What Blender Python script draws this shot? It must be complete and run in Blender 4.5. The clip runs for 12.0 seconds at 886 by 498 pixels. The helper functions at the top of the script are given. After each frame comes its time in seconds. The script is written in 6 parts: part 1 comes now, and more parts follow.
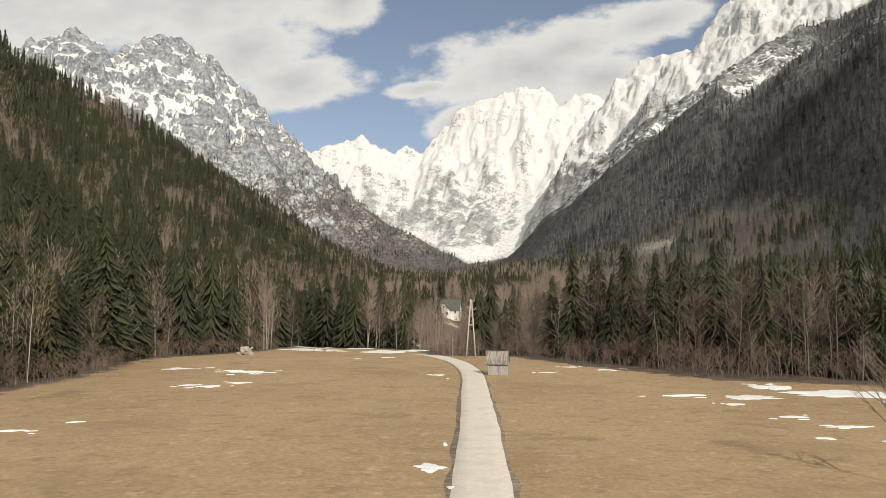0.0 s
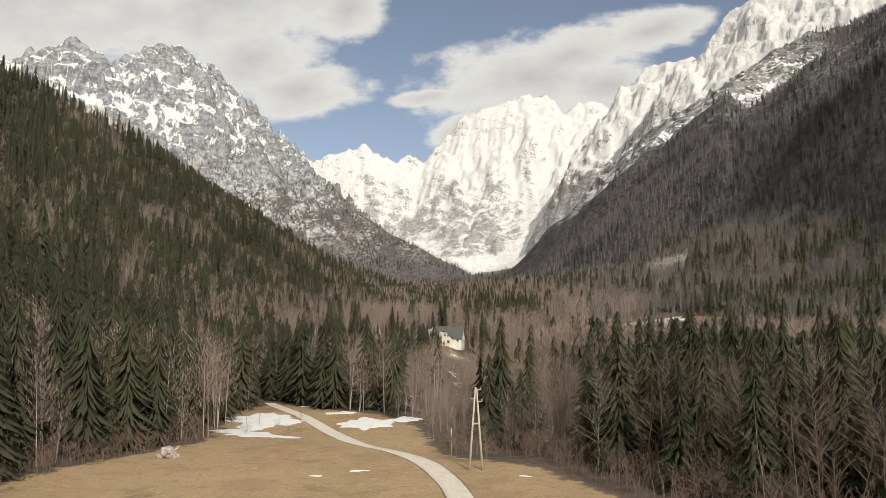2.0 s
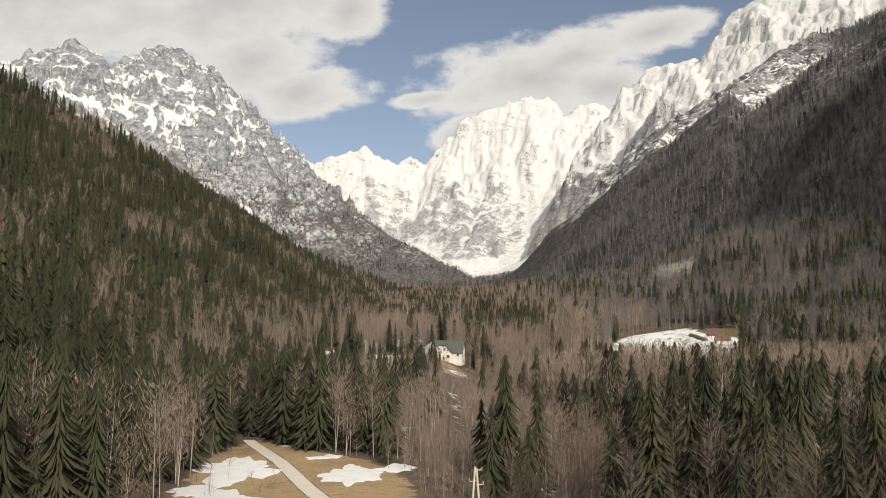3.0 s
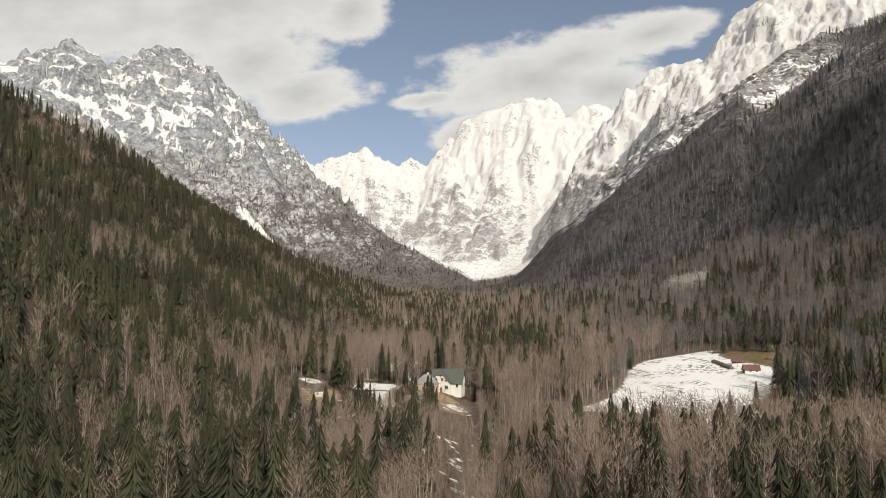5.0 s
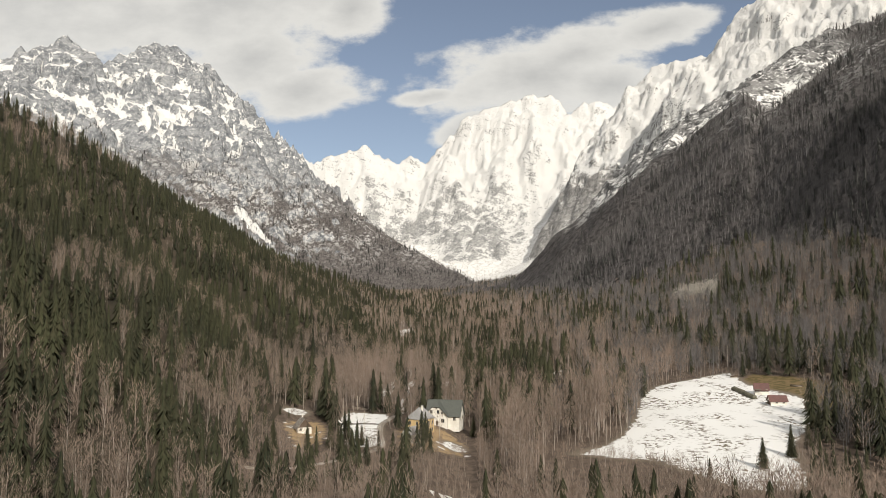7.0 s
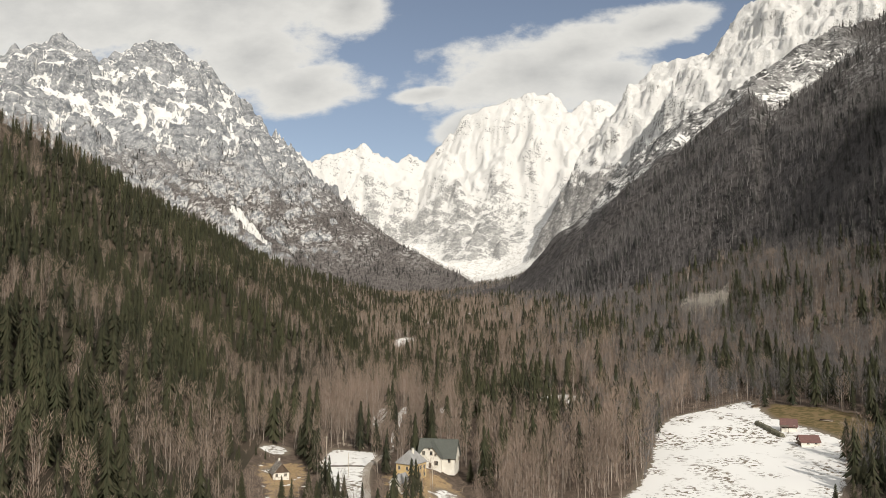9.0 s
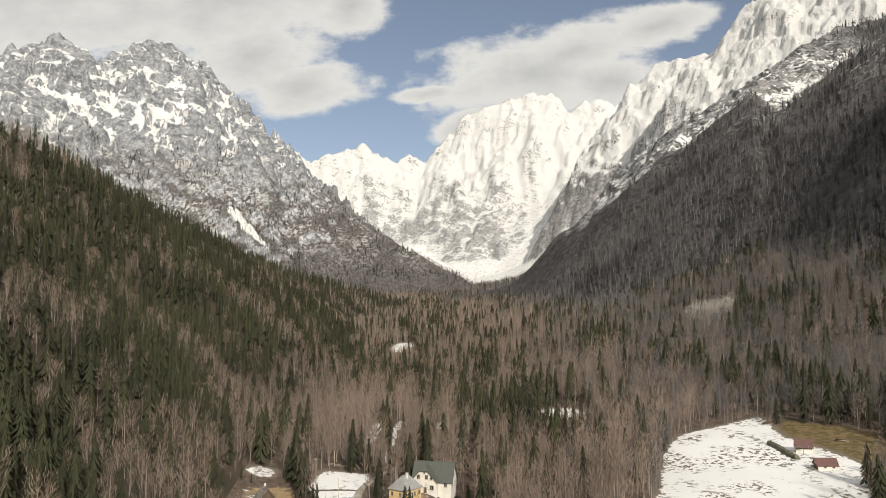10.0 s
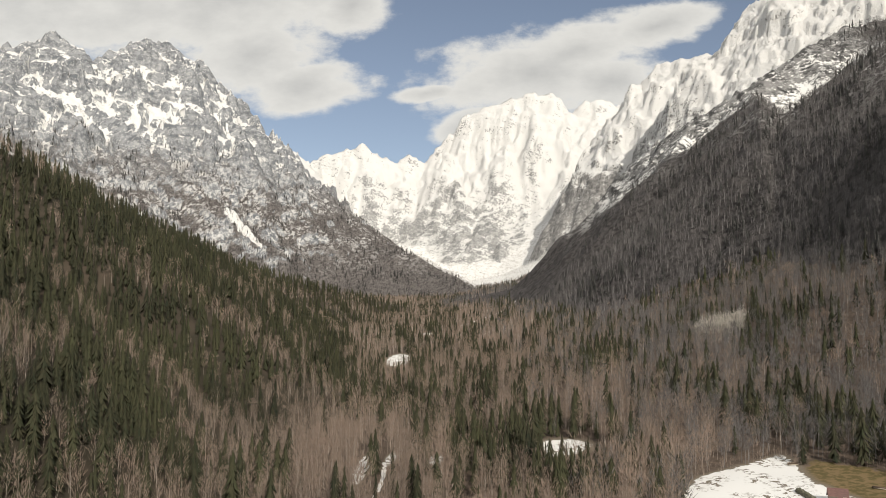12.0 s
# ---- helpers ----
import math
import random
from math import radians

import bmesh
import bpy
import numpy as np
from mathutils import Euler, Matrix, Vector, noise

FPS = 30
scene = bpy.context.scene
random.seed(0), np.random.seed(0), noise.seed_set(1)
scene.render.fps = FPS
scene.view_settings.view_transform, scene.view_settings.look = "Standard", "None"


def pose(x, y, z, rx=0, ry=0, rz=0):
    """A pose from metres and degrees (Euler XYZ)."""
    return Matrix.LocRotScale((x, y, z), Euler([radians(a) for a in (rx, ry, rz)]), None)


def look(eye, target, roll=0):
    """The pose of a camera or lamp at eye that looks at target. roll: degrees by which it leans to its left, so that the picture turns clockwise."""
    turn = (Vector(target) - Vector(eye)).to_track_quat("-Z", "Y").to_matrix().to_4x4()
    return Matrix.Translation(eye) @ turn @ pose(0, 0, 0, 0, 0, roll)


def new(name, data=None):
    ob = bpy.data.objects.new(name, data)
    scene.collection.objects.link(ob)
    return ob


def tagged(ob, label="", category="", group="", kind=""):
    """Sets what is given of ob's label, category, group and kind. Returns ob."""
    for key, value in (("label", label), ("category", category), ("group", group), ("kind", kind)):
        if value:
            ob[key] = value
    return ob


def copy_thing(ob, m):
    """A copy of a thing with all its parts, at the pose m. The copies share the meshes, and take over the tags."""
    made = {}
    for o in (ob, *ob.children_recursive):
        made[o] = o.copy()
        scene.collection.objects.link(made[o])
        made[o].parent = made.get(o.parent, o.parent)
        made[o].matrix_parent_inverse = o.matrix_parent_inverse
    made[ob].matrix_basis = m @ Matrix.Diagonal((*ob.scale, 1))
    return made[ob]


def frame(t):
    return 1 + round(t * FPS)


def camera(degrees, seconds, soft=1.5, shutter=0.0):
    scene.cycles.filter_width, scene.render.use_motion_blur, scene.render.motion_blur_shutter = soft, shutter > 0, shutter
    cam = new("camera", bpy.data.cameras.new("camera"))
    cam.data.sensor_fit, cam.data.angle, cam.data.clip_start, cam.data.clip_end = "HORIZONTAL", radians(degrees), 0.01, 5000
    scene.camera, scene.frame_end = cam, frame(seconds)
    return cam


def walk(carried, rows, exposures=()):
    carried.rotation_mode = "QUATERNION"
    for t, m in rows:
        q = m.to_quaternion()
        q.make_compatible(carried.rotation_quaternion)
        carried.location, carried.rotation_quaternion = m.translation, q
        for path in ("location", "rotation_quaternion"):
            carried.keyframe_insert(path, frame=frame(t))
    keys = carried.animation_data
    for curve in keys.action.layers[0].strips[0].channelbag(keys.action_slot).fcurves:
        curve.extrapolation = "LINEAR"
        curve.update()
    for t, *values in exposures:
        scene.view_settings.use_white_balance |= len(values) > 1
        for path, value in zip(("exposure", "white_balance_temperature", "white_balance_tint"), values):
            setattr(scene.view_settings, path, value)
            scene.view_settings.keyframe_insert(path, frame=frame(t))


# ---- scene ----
cam = camera(62.0, 12.0, 0.7)
PATH = [
    (0, (0.00, -0.00, 8.70), (0.00, 99.67, 16.87), 0.00),
    (0.5, (0.23, 9.07, 10.94), (0.03, 108.72, 19.40), 0.00),
    (1, (0.44, 18.55, 13.47), (0.12, 118.16, 22.24), -0.03),
    (1.5, (0.67, 28.09, 16.37), (0.29, 127.67, 25.43), -0.11),
    (2, (1.29, 36.96, 19.62), (0.83, 136.53, 28.90), -0.10),
    (2.5, (1.82, 46.30, 23.15), (1.27, 145.86, 32.51), -0.12),
    (3, (2.21, 55.27, 26.00), (1.58, 154.82, 35.49), -0.11),
    (5, (3.69, 92.73, 38.43), (2.88, 192.27, 48.00), -0.06),
    (5.5, (3.97, 100.33, 41.64), (3.14, 199.87, 51.17), -0.07),
    (6, (4.72, 108.03, 44.83), (3.84, 207.57, 54.32), -0.12),
    (6.5, (5.12, 114.81, 48.12), (4.22, 214.37, 57.49), -0.13),
    (7, (5.65, 123.00, 51.23), (4.73, 222.57, 60.42), -0.15),
    (9, (7.77, 154.70, 64.20), (6.88, 254.31, 73.04), -0.12),
    (9.5, (8.38, 162.26, 66.91), (7.51, 261.87, 75.74), -0.11),
    (10, (9.05, 170.08, 70.15), (8.19, 269.69, 78.95), -0.10),
    (10.5, (9.69, 178.03, 73.24), (8.87, 277.64, 82.03), -0.08),
    (11, (10.42, 185.78, 76.39), (9.58, 285.39, 85.16), -0.03),
    (11.5, (11.43, 192.74, 79.55), (10.56, 292.35, 88.33), -0.02),
    (12, (11.70, 200.34, 82.30), (10.80, 299.95, 91.03), 0.02),
]
walk(cam, [(t, look(eye, target, roll)) for t, eye, target, roll in PATH])

# ---- sky and sun ----
SUN_AZ = radians(160)      # clockwise from +y, seen from above
SUN_EL = radians(31)
world = bpy.data.worlds.new("world")
scene.world = world
world.use_nodes = True


def nd(tree, kind, **props):
    n = tree.nodes.new(kind)
    for k, v in props.items():
        setattr(n, k, v)
    return n


def build_sky():
    t = world.node_tree
    t.nodes.clear()
    out = nd(t, "ShaderNodeOutputWorld")
    sky = nd(t, "ShaderNodeTexSky", sky_type="NISHITA", sun_disc=False)
    sky.sun_elevation, sky.sun_rotation = SUN_EL, SUN_AZ
    sky.altitude, sky.air_density, sky.dust_density, sky.ozone_density = 700, 1.0, 0.6, 1.5
    co = nd(t, "ShaderNodeTexCoord")

    def math_node(op, a, b=None, clamp=False):
        n = nd(t, "ShaderNodeMath", operation=op, use_clamp=clamp)
        for i, v in enumerate((a, b)):
            if v is None:
                continue
            if isinstance(v, (int, float)):
                n.inputs[i].default_value = v
            else:
                t.links.new(v, n.inputs[i])
        return n.outputs[0]

    sep = nd(t, "ShaderNodeSeparateXYZ")
    t.links.new(co.outputs["Generated"], sep.inputs[0])
    # gnomonic coordinates on a plane facing up the valley
    ahead = math_node("MAXIMUM", sep.outputs[1], 0.05)
    gx, gz = math_node("DIVIDE", sep.outputs[0], ahead), math_node("DIVIDE", sep.outputs[2], ahead)
    comb = nd(t, "ShaderNodeCombineXYZ")
    t.links.new(gx, comb.inputs[0])
    t.links.new(math_node("MULTIPLY", gz, 1.7), comb.inputs[1])
    warp = nd(t, "ShaderNodeTexNoise")
    warp.inputs["Scale"].default_value, warp.inputs["Detail"].default_value = 7.5, 9
    warp.inputs["Roughness"].default_value = 0.62
    t.links.new(comb.outputs[0], warp.inputs["Vector"])
    fine = nd(t, "ShaderNodeTexNoise")
    fine.inputs["Scale"].default_value, fine.inputs["Detail"].default_value = 22, 6
    t.links.new(comb.outputs[0], fine.inputs["Vector"])
    # cloud banks: centre x, z, half width, half height, slant
    banks = [(-0.55, 0.46, 0.44, 0.130, 0.0), (-0.30, 0.44, 0.22, 0.095, 0.10), (-0.20, 0.318, 0.10, 0.042, 0.10), (-0.27, 0.36, 0.13, 0.060, 0.1), (-0.135, 0.43, 0.06, 0.05, 0.3),
             (0.11, 0.33, 0.16, 0.066, 0.10), (0.17, 0.365, 0.15, 0.045, 0.30), (0.29, 0.400, 0.11, 0.030, 0.25), (0.22, 0.32, 0.10, 0.040, 0.0),
             (-0.03, 0.305, 0.05, 0.014, 0.15), (0.02, 0.260, 0.055, 0.028, 0.4)]
    total = None
    for cx, cz, w, h, slant in banks:
        dx = math_node("SUBTRACT", gx, cx)
        dz = math_node("SUBTRACT", math_node("SUBTRACT", gz, cz), math_node("MULTIPLY", dx, slant))
        ex, ez = math_node("DIVIDE", dx, w), math_node("DIVIDE", dz, h)
        r = math_node("ADD", math_node("MULTIPLY", ex, ex), math_node("MULTIPLY", ez, ez))
        v = math_node("SUBTRACT", 1.0, math_node("SQRT", r))
        total = v if total is None else math_node("MAXIMUM", total, v)
    # the cloud cover goes on overhead and behind, broken
    rest = math_node("SUBTRACT", math_node("MULTIPLY", math_node("SUBTRACT", gz, 0.62), 2.0), 0.1)
    total = math_node("MAXIMUM", total, math_node("MINIMUM", rest, 0.25))
    n1 = math_node("MULTIPLY", math_node("SUBTRACT", warp.outputs[0], 0.5), 1.9)
    n2 = math_node("MULTIPLY", math_node("SUBTRACT", fine.outputs[0], 0.5), 0.35)
    dens = math_node("ADD", math_node("ADD", total, n1), n2)
    cover = nd(t, "ShaderNodeMapRange", interpolation_type="SMOOTHSTEP")
    cover.inputs["From Min"].default_value, cover.inputs["From Max"].default_value = -0.10, 0.36
    t.links.new(dens, cover.inputs["Value"])
    cover.inputs["To Max"].default_value = 0.95
    # thicker cloud is greyer underneath
    shade = nd(t, "ShaderNodeMapRange")
    shade.inputs["From Min"].default_value, shade.inputs["From Max"].default_value = 0.2, 1.5
    t.links.new(dens, shade.inputs["Value"])
    ccol = nd(t, "ShaderNodeMix", data_type="RGBA")
    ccol.inputs["A"].default_value = (6.3, 6.15, 5.75, 1)
    ccol.inputs["B"].default_value = (3.6, 3.57, 3.45, 1)
    t.links.new(shade.outputs[0], ccol.inputs["Factor"])
    mix = nd(t, "ShaderNodeMix", data_type="RGBA")
    t.links.new(cover.outputs[0], mix.inputs["Factor"])
    hsv = nd(t, "ShaderNodeHueSaturation")
    hsv.inputs["Saturation"].default_value, hsv.inputs["Value"].default_value = 0.72, 0.72
    t.links.new(sky.outputs[0], hsv.inputs["Color"])
    t.links.new(hsv.outputs[0], mix.inputs["A"])
    t.links.new(ccol.outputs["Result"], mix.inputs["B"])
    bg = nd(t, "ShaderNodeBackground")
    bg.inputs["Strength"].default_value = 0.13
    t.links.new(mix.outputs["Result"], bg.inputs["Color"])
    t.links.new(bg.outputs[0], out.inputs["Surface"])


build_sky()
sun_data = bpy.data.lights.new("sun", "SUN")
sun_data.energy, sun_data.angle, sun_data.color = 3.9, radians(0.6), (1.0, 0.93, 0.82)
sun = new("sun", sun_data)
SUN_DIR = Vector((math.sin(SUN_AZ) * math.cos(SUN_EL), math.cos(SUN_AZ) * math.cos(SUN_EL), math.sin(SUN_EL)))
sun.matrix_world = look(SUN_DIR * 100, (0, 0, 0))
scene.view_settings.exposure = 0.0

# ---- materials ----
def start_material(name):
    m = bpy.data.materials.new(name)
    m.use_nodes = True
    t = m.node_tree
    t.nodes.clear()
    out = nd(t, "ShaderNodeOutputMaterial")
    b = nd(t, "ShaderNodeBsdfPrincipled")
    t.links.new(b.outputs[0], out.inputs["Surface"])
    return m, t, b


def link_or_set(t, socket, v):
    if isinstance(v, bpy.types.NodeSocket):
        t.links.new(v, socket)
    elif isinstance(v, (tuple, list)) and len(v) == 3 and socket.type == "RGBA":
        socket.default_value = (*v, 1)
    else:
        socket.default_value = v


def place_node(t, scale=(1, 1, 1)):
    g = nd(t, "ShaderNodeNewGeometry")
    m = nd(t, "ShaderNodeMapping")
    m.inputs["Scale"].default_value = scale
    t.links.new(g.outputs["Position"], m.inputs["Vector"])
    return m.outputs[0]


def object_place(t, scale=(1, 1, 1)):
    g = nd(t, "ShaderNodeTexCoord")
    m = nd(t, "ShaderNodeMapping")
    m.inputs["Scale"].default_value = scale
    t.links.new(g.outputs["Object"], m.inputs["Vector"])
    return m.outputs[0]


def noise_node(t, vec, scale, detail=4, rough=0.55):
    n = nd(t, "ShaderNodeTexNoise")
    n.inputs["Scale"].default_value, n.inputs["Detail"].default_value, n.inputs["Roughness"].default_value = scale, detail, rough
    t.links.new(vec, n.inputs["Vector"])
    return n.outputs[0]


def ramp(t, value, a, b, lo=0.0, hi=1.0, soft=True):
    n = nd(t, "ShaderNodeMapRange", interpolation_type="SMOOTHSTEP" if soft else "LINEAR")
    for k, v in (("From Min", a), ("From Max", b), ("To Min", lo), ("To Max", hi)):
        n.inputs[k].default_value = v
    t.links.new(value, n.inputs["Value"])
    return n.outputs[0]


def blend(t, fac, a, b):
    n = nd(t, "ShaderNodeMix", data_type="RGBA")
    link_or_set(t, n.inputs["Factor"], fac)
    link_or_set(t, n.inputs["A"], a)
    link_or_set(t, n.inputs["B"], b)
    return n.outputs["Result"]


def calc(t, op, a, b=0.0, clamp=False):
    n = nd(t, "ShaderNodeMath", operation=op, use_clamp=clamp)
    link_or_set(t, n.inputs[0], a)
    link_or_set(t, n.inputs[1], b)
    return n.outputs[0]


def attr(t, name):
    return nd(t, "ShaderNodeAttribute", attribute_name=name).outputs["Fac"]


def bump(t, b, height, strength=0.3, distance=0.1):
    n = nd(t, "ShaderNodeBump")
    n.inputs["Strength"].default_value, n.inputs["Distance"].default_value = strength, distance
    t.links.new(height, n.inputs["Height"])
    t.links.new(n.outputs[0], b.inputs["Normal"])


def finish(t, b, color, rough=0.8, spec=0.3, metal=0.0):
    link_or_set(t, b.inputs["Base Color"], color)
    link_or_set(t, b.inputs["Roughness"], rough)
    b.inputs["Specular IOR Level"].default_value = spec
    b.inputs["Metallic"].default_value = metal


SNOW = (0.765, 0.755, 0.735)


def ground_material():
    m, t, b = start_material("meadow_and_forest_floor")
    p = place_node(t)
    big, mid, fine = noise_node(t, p, 0.035, 4), noise_node(t, p, 0.35, 5), noise_node(t, p, 2.4, 8, 0.75)
    grass = blend(t, ramp(t, big, 0.35, 0.65), (0.43, 0.305, 0.175), (0.35, 0.245, 0.137))
    grass = blend(t, ramp(t, mid, 0.42, 0.68, 0, 0.7), grass, (0.41, 0.305, 0.175))
    grass = blend(t, ramp(t, noise_node(t, p, 0.11, 6, 0.6), 0.56, 0.70, 0, 0.55), grass, (0.17, 0.135, 0.075))
    grass = blend(t, ramp(t, fine, 0.40, 0.62, 0.30, 0), grass, (0.13, 0.09, 0.045))
    # worn and matted places
    streak = noise_node(t, place_node(t, (0.5, 0.75, 1)), 0.9, 7, 0.7)
    grass = blend(t, ramp(t, streak, 0.52, 0.66, 0, 0.5), grass, (0.19, 0.135, 0.072))
    grass = blend(t, ramp(t, noise_node(t, p, 0.6, 6, 0.7), 0.55, 0.68, 0, 0.5), grass, (0.52, 0.39, 0.25))
    speckle = noise_node(t, p, 1.15, 8, 0.78)
    grass = blend(t, ramp(t, speckle, 0.57, 0.66, 0, 0.45), grass, (0.14, 0.098, 0.055))
    grass = blend(t, ramp(t, noise_node(t, p, 0.065, 5, 0.6), 0.52, 0.66, 0, 0.45), grass, (0.25, 0.165, 0.10))
    litter = blend(t, ramp(t, mid, 0.35, 0.65), (0.140, 0.105, 0.082), (0.080, 0.062, 0.049))
    litter = blend(t, ramp(t, fine, 0.5, 0.7, 0, 0.5), litter, (0.19, 0.14, 0.10))
    edge = calc(t, "ADD", attr(t, "meadow"), calc(t, "MULTIPLY", calc(t, "SUBTRACT", mid, 0.5), 0.9))
    color = blend(t, ramp(t, edge, 0.42, 0.58), litter, grass)
    # olive slope grass, darkened in colour for the partial shade it lies in
    olive = calc(t, "ADD", attr(t, "olive"), calc(t, "MULTIPLY", calc(t, "SUBTRACT", mid, 0.5), 0.9))
    color = blend(t, ramp(t, olive, 0.42, 0.58), color, blend(t, ramp(t, mid, 0.4, 0.6), (0.19, 0.135, 0.07), (0.105, 0.085, 0.036)))
    patch = noise_node(t, place_node(t, (0.075, 0.05, 0.1)), 1.0, 6, 0.62)
    tussock = noise_node(t, place_node(t, (0.50, 0.56, 0.5)), 1.0, 3, 0.55)
    sn = calc(t, "ADD", attr(t, "snow"), calc(t, "MULTIPLY", calc(t, "SUBTRACT", mid, 0.5), 0.5))
    white = ramp(t, sn, 0.45, 0.52)
    bare = calc(t, "MULTIPLY", ramp(t, patch, 0.45, 0.58), ramp(t, tussock, 0.52, 0.56))
    white = calc(t, "MULTIPLY", white, calc(t, "SUBTRACT", 1.0, bare))
    color = blend(t, ramp(t, attr(t, "snow"), 0.15, 0.45), color, blend(t, ramp(t, fine, 0.4, 0.6), (0.215, 0.18, 0.14), (0.15, 0.125, 0.095)))
    color = blend(t, white, color, SNOW)
    finish(t, b, color, 0.9, 0.15)
    bump(t, b, fine, 0.35, 0.10)
    return m


def mountain_material(name, rock_a, rock_b, snow_lo, snow_hi, wood=None, line=(0, 1), snow_scale=1.0, rock_scale=1.0, ledges=0.45, relief=22.0, specks=1.5, dusty=0.75, drift=0.9, gather=0.14, lift=0.14):
    """Limestone with snow where it is flat enough to lie; wood: colour of the scrub below the height in line."""
    m, t, b = start_material(name)
    p = place_node(t)
    g = nd(t, "ShaderNodeNewGeometry")
    sep = nd(t, "ShaderNodeSeparateXYZ")
    t.links.new(g.outputs["Normal"], sep.inputs[0])
    pos = nd(t, "ShaderNodeSeparateXYZ")
    t.links.new(g.outputs["Position"], pos.inputs[0])
    strata = noise_node(t, place_node(t, (0.010, 0.010, 0.016)), 1.0 * rock_scale, 8, 0.7)
    crack = noise_node(t, p, 0.018 * rock_scale, 8, 0.7)
    rock = blend(t, ramp(t, calc(t, "ADD", calc(t, "MULTIPLY", strata, 0.5), calc(t, "MULTIPLY", crack, 0.5)), 0.43, 0.57), rock_a, rock_b)
    powder = noise_node(t, p, 0.09, 7, 0.75)
    rock = blend(t, ramp(t, powder, 0.52, 0.60, 0, 0.4), rock, SNOW)
    lie = noise_node(t, p, 0.0042 * snow_scale, 5, 0.6)
    fine = noise_node(t, p, 0.035 * snow_scale, 7, 0.7)
    tilt = nd(t, "ShaderNodeMapping")
    tilt.inputs["Rotation"].default_value = (radians(12), radians(-24), 0)
    t.links.new(g.outputs["Position"], tilt.inputs["Vector"])
    squash = nd(t, "ShaderNodeMapping")
    squash.inputs["Scale"].default_value = (0.0045, 0.0045, 0.03)
    t.links.new(tilt.outputs[0], squash.inputs["Vector"])
    ledge = noise_node(t, squash.outputs[0], 1.0 * snow_scale, 7, 0.66)
    s = calc(t, "ADD", sep.outputs[2], calc(t, "MULTIPLY", calc(t, "SUBTRACT", lie, 0.5), drift))
    s = calc(t, "ADD", s, calc(t, "MULTIPLY", calc(t, "SUBTRACT", fine, 0.5), specks))
    s = calc(t, "ADD", s, calc(t, "MULTIPLY", calc(t, "SUBTRACT", ledge, 0.5), ledges))
    s = calc(t, "ADD", s, ramp(t, pos.outputs[2], line[0], line[1], -0.42, lift))
    s = calc(t, "ADD", s, calc(t, "MULTIPLY", attr(t, "hollow"), gather))
    if name == "dark_crags":
        s = calc(t, "ADD", s, calc(t, "MULTIPLY", attr(t, "crag"), 0.36))
    color = blend(t, ramp(t, s, snow_lo, snow_hi), rock, SNOW)
    if wood:
        h = calc(t, "ADD", pos.outputs[2], calc(t, "MULTIPLY", calc(t, "SUBTRACT", noise_node(t, p, 0.006, 6, 0.65), 0.5), 1.3 * (line[1] - line[0])))
        if name == "dark_crags":
            h = calc(t, "ADD", h, calc(t, "MULTIPLY", attr(t, "crag"), 520.0))
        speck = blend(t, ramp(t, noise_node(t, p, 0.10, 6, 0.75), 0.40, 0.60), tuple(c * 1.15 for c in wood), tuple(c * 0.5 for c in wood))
        dust = calc(t, "MULTIPLY", ramp(t, noise_node(t, p, 0.011, 5, 0.6), 0.42, 0.58), ramp(t, fine, 0.50, 0.55))
        speck = blend(t, calc(t, "MULTIPLY", dust, ramp(t, pos.outputs[2], line[0] * 0.35, line[0], 0.0, dusty)), speck, SNOW)
        steep = calc(t, "ADD", sep.outputs[2], calc(t, "MULTIPLY", calc(t, "SUBTRACT", lie, 0.5), 0.9))
        steep = calc(t, "ADD", steep, calc(t, "MULTIPLY", calc(t, "SUBTRACT", fine, 0.5), 0.7))
        face = blend(t, calc(t, "MULTIPLY", ramp(t, fine, 0.50, 0.56), 0.7), rock, SNOW)
        speck = blend(t, ramp(t, steep, *((0.40, 0.50) if name.startswith("limestone") else (0.30, 0.40)), 1.0, 0.0), speck, face)
        color = blend(t, ramp(t, h, line[0], line[1], 1, 0), color, speck)
    if name.startswith("limestone"):
        drift = calc(t, "ADD", attr(t, "chute"), calc(t, "MULTIPLY", calc(t, "SUBTRACT", fine, 0.5), 0.6))
        color = blend(t, ramp(t, drift, 0.45, 0.52), color, SNOW)
    finish(t, b, color, 0.85, 0.1)
    bump(t, b, calc(t, "ADD", crack, fine), 0.8, relief)
    return m


def plain_noise(name, a, b_, scale, rough=0.8, spec=0.2, stretch=(1, 1, 1), c=None, bump_by=0.3, depth=0.01, local=True):
    m, t, b = start_material(name)
    p = object_place(t, stretch) if local else place_node(t, stretch)
    n1, n2 = noise_node(t, p, scale, 5, 0.6), noise_node(t, p, scale * 0.17, 3)
    col = blend(t, ramp(t, n1, 0.35, 0.65), a, b_)
    col = blend(t, ramp(t, n2, 0.45, 0.7, 0, 0.6), col, c or b_)
    finish(t, b, col, rough, spec)
    bump(t, b, n1, bump_by, depth)
    return m


def leaf_material(name, a, b_, c, shared, stem=None):
    """Needles or twigs: shared takes the tone of each tree in a joined wood, else of each tree object."""
    m, t, b = start_material(name)
    if shared:
        v = attr(t, "tone")
    else:
        v = nd(t, "ShaderNodeObjectInfo").outputs["Random"]
    isl = nd(t, "ShaderNodeNewGeometry").outputs["Random Per Island"]
    col = blend(t, v, a, b_)
    col = blend(t, ramp(t, isl, 0.0, 1.0, 0.0, 0.55, False), col, c)
    if stem:
        col = blend(t, calc(t, "MULTIPLY", attr(t, "stem"), ramp(t, isl, 0.0, 1.0, 0.35, 1.0, False)), col, stem)
    finish(t, b, col, 0.8, 0.12)
    return m


